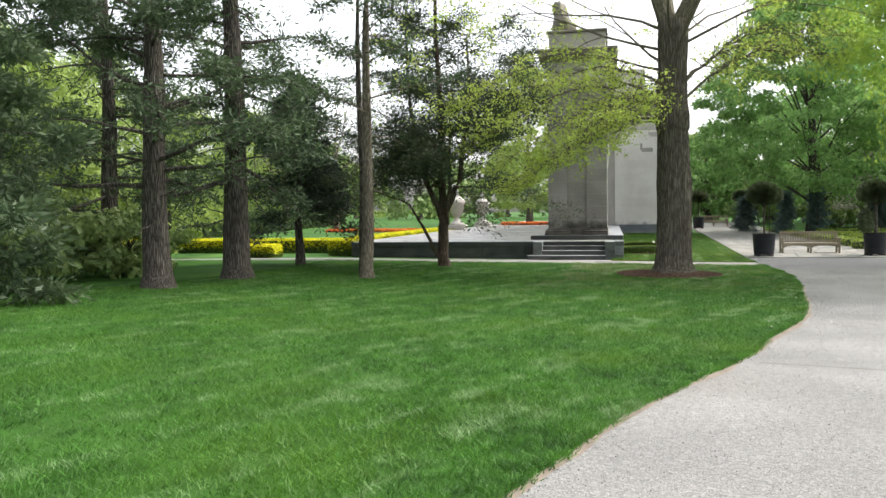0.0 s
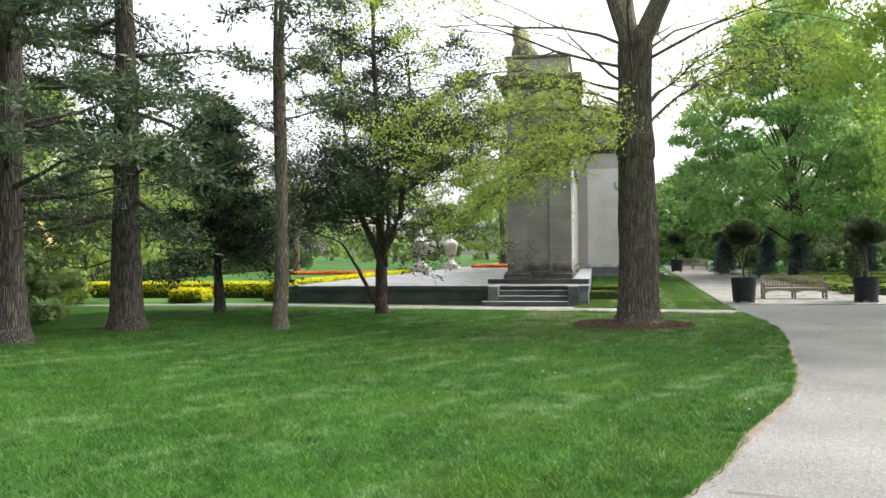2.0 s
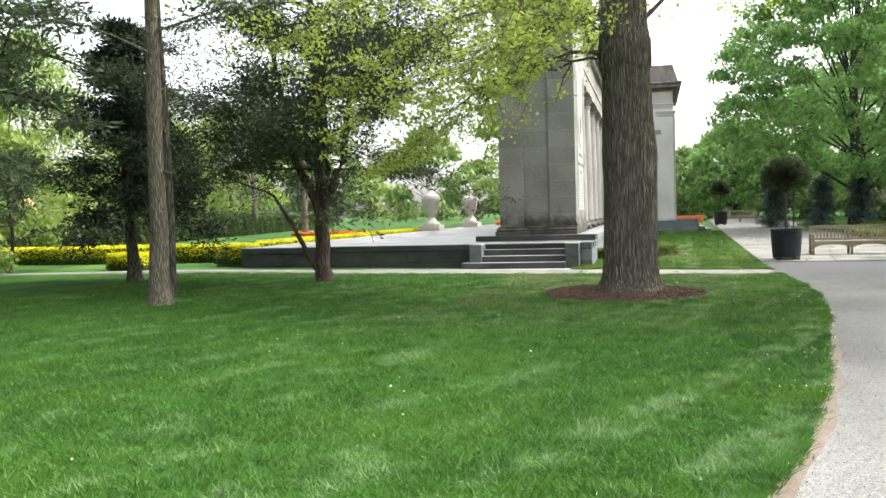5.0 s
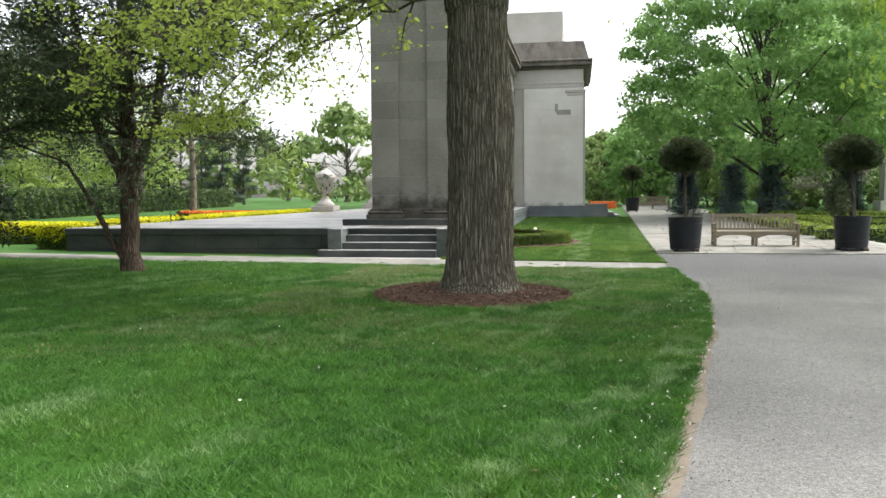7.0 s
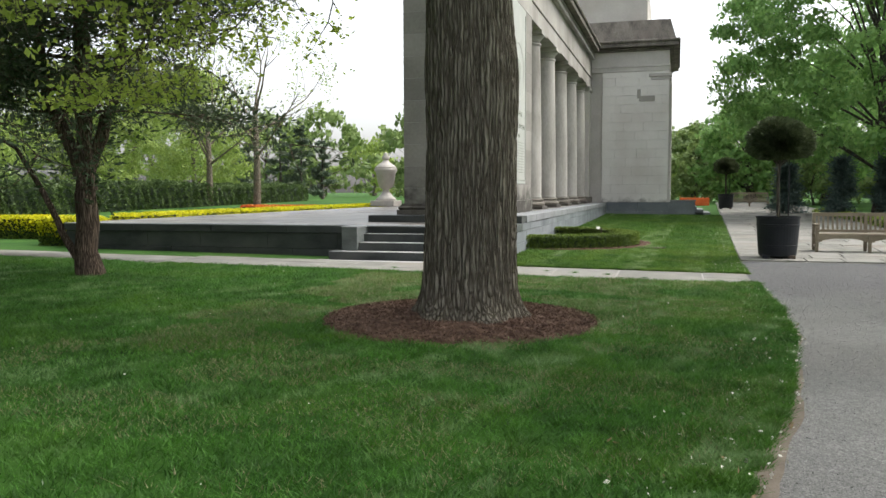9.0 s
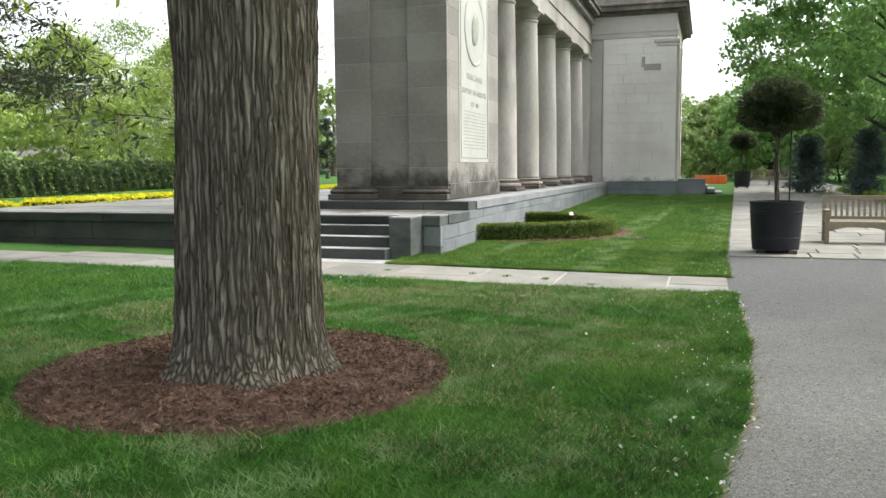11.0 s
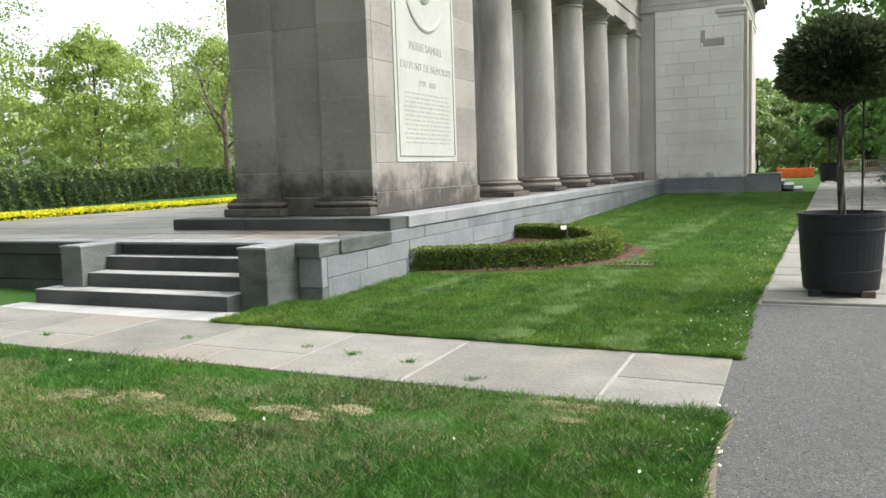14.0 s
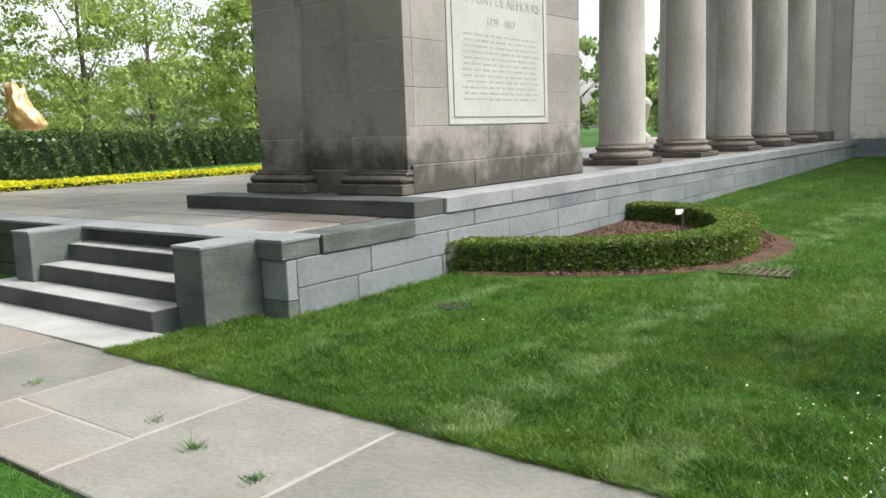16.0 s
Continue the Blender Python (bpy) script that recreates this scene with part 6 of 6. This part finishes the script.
# sandy verge where lawn and path meet
bm = bmesh.new()
grid = []
for yy in steps_of(3.5, 29.8, 0.18):
    e = path_left(yy)
    w = 0.05 + 0.09 * noise.noise(Vector((1, yy * 0.9, 0))) + 0.06 * smooth01((yy - 9) / 3) * smooth01((24 - yy) / 5)
    grid.append([bm.verts.new((e + f, yy, ground_z(e, yy) + z)) for f, z in ((-0.06, 0.006), (0.02, 0.022), (0.02 + max(0.03, w), 0.0145))])
for a, b in zip(grid, grid[1:]):
    for i in range(2):
        bm.faces.new((a[i], a[i + 1], b[i + 1], b[i]))
VERGE = mat("sandy_verge", (0.13, 0.105, 0.08), (0.24, 0.205, 0.165), 3, 60, 0.95, 0.6, 0.1)
tagged(finish("path_verge", bm, VERGE, smooth=True), "thin sandy verge between lawn and path", "soil", kind="structure")
# tar joint across the path
bm = bmesh.new()
grid = []
for i in range(24):
    x = 1.55 + i * 0.25
    y = 9.12 - 0.21 * (x - 1.55) + 0.025 * noise.noise(Vector((x * 3, 0, 0)))
    grid.append([bm.verts.new((x, y + f, ground_z(x, y) + 0.0155)) for f in (-0.03, 0.035)])
for a, b in zip(grid, grid[1:]):
    bm.faces.new((a[0], b[0], b[1], a[1]))
TAR = mat("tar_joint", (0.10, 0.095, 0.088), (0.17, 0.16, 0.15), 5, 50, 0.9, 0.3, 0.2)
tagged(finish("path_joint", bm, TAR), "dark tar joint across the path", "path", kind="structure")
# ---- grass blades ----


def blades(name, n, seed, where, h, label, zf, width=0.010, material=GRASS, bare=True):
    rng = np.random.default_rng(seed)
    x, y = where(rng, n)
    ok = np.ones(len(x), bool)
    for px, py, a, b in PATCH if bare else ():
        ok &= ((x - px) / (a * 0.95)) ** 2 + ((y - py) / (b * 1.05)) ** 2 > rng.random(len(x)) ** 0.4
    ok &= (x - 1.62) ** 2 + (y - 24.5) ** 2 > 1.46 ** 2
    x, y = x[ok], y[ok]
    n = len(x)
    z = np.array([zf(a, b) for a, b in zip(x, y)])
    patchy = np.array([noise.noise(Vector((a * 0.9, b * 0.9, 5))) for a, b in zip(x, y)])
    tufts = np.array([noise.noise(Vector((a * 4.5, b * 4.5, 1))) for a, b in zip(x, y)])
    L = h * (0.6 + 0.6 * rng.random(n)) * (1 + 0.35 * patchy + 0.75 * tufts)
    t = rng.random(n) * 2 * np.pi
    lean = rng.normal(size=(n, 2)) * 0.85
    v = np.empty((n, 3, 3))
    wx, wy = np.cos(t) * width / 2, np.sin(t) * width / 2
    v[:, 0] = np.stack([x - wx, y - wy, z], 1)
    v[:, 1] = np.stack([x + wx, y + wy, z], 1)
    v[:, 2] = np.stack([x + lean[:, 0] * L, y + lean[:, 1] * L, z + L], 1)
    return tagged(quads(name, v.reshape(-1, 3), 3, material, None, "stuff"), label, "grass")


EDGE_Y = np.linspace(-12, 34, 461)
EDGE_X = np.array([path_left(v) for v in EDGE_Y])


def by_path(rng, n):
    """More blades close to the path, where one walks past them."""
    y = 3.0 + 26.85 * rng.random(n) ** 0.9
    d = 16.0 * rng.random(n) ** 1.8
    return np.interp(y, EDGE_Y, EDGE_X) - d + rng.normal(size=n) * 0.025, y


def by_panel(rng, n):
    y = 31.30 + 26.0 * rng.random(n) ** 2.0
    x0 = np.where(y > 32.65, 0.5, 0.0)
    edge = np.interp(y, EDGE_Y, EDGE_X) + np.maximum(0, y - 33.8) * 0.033
    x = x0 + (edge - x0) * rng.random(n)
    keep = ~(((x - 1.2) / 1.95) ** 2 + ((y - 37.65) / 2.6) ** 2 < 1)
    return x[keep] + rng.normal(size=keep.sum()) * 0.02, y[keep]


blades("grass", 720000, 51, by_path, 0.052, "mown grass blades of the front lawn", lambda x, y: lawn_z(x, y) + 0.012, 0.0105)
blades("grass", 280000, 52, by_panel, 0.045, "mown grass blades of the lawn panel", lambda x, y: ground_z(x, y) + 0.015, 0.0105, GRASSP)


def by_worn(rng, n):
    """Thin dry grass where the lawn is worn, between the great tree and the stone walk."""
    y = 19 + 10.8 * rng.random(n) ** 0.6
    d = 6.5 * rng.random(n)
    x = np.interp(y, EDGE_Y, EDGE_X) - d
    keep = np.array([noise.noise(Vector((a * 0.8, b * 1.3, 9))) + 0.25 * noise.noise(Vector((a * 3, b * 3, 2))) > -0.05 for a, b in zip(x, y)])
    return x[keep], y[keep]


STRAW = leaf_mat("dry_grass", (0.15, 0.15, 0.075), (0.33, 0.30, 0.17), 0.3)
blades("dry_grass", 120000, 53, by_worn, 0.04, "dry straw-coloured blades in the worn lawn", lambda x, y: lawn_z(x, y) + 0.014, 0.008, STRAW)


def by_patch(rng, n):
    """Straw and short new grass in and round the bare patches."""
    k = np.array(PATCH)[rng.integers(0, len(PATCH), n)]
    return k[:, 0] + rng.normal(size=n) * k[:, 2] * 0.75, k[:, 1] + rng.normal(size=n) * k[:, 3] * 0.8


blades("dry_grass", 9000, 54, by_patch, 0.026, "short straw over the bare patches", lambda x, y: lawn_z(x, y) + 0.02, 0.008, STRAW, False)
blades("grass", 4200, 55, by_patch, 0.034, "thin grass growing back over the bare patches", lambda x, y: lawn_z(x, y) + 0.018, 0.008, GRASS, False)


def grit(name, n, seed, y0, y1, material, label):
    rng = np.random.default_rng(seed)
    y = rng.uniform(y0, y1, n)
    x = np.interp(y, EDGE_Y, EDGE_X) + 0.08 + 4.2 * rng.random(n) ** 1.3
    p = np.stack([x, y, [ground_z(a, b) + 0.015 for a, b in zip(x, y)]], 1)
    tagged(leaves_mesh(name, p, 0.0085, material, None, seed, 0.8, kind="stuff"), label, "gravel")


GRITL = leaf_mat("pale_grit", (0.22, 0.215, 0.20), (0.42, 0.41, 0.38), 0.0)
GRITD = leaf_mat("dark_grit", (0.10, 0.10, 0.097), (0.19, 0.185, 0.175), 0.0)
grit("gravel", 26000, 61, 3, 33.7, GRITL, "loose pale grit on the path")
grit("gravel", 9000, 62, 3, 33.7, GRITD, "loose dark grit on the path")


def by_weed(rng, n):
    """Tufts in the joints of the walk."""
    spots = np.array(((1.62, 30.63), (2.15, 30.5), (2.72, 30.42), (0.3, 30.6), (3.4, 30.1), (-1.2, 30.3)))
    k = spots[rng.integers(0, len(spots), n)]
    return k[:, 0] + rng.normal(size=n) * 0.03, k[:, 1] + rng.normal(size=n) * 0.03


blades("weeds", 420, 56, by_weed, 0.032, "small weeds growing in the paving joints", lambda x, y: ground_z(x, y) + 0.018, 0.006, GRASS, False)
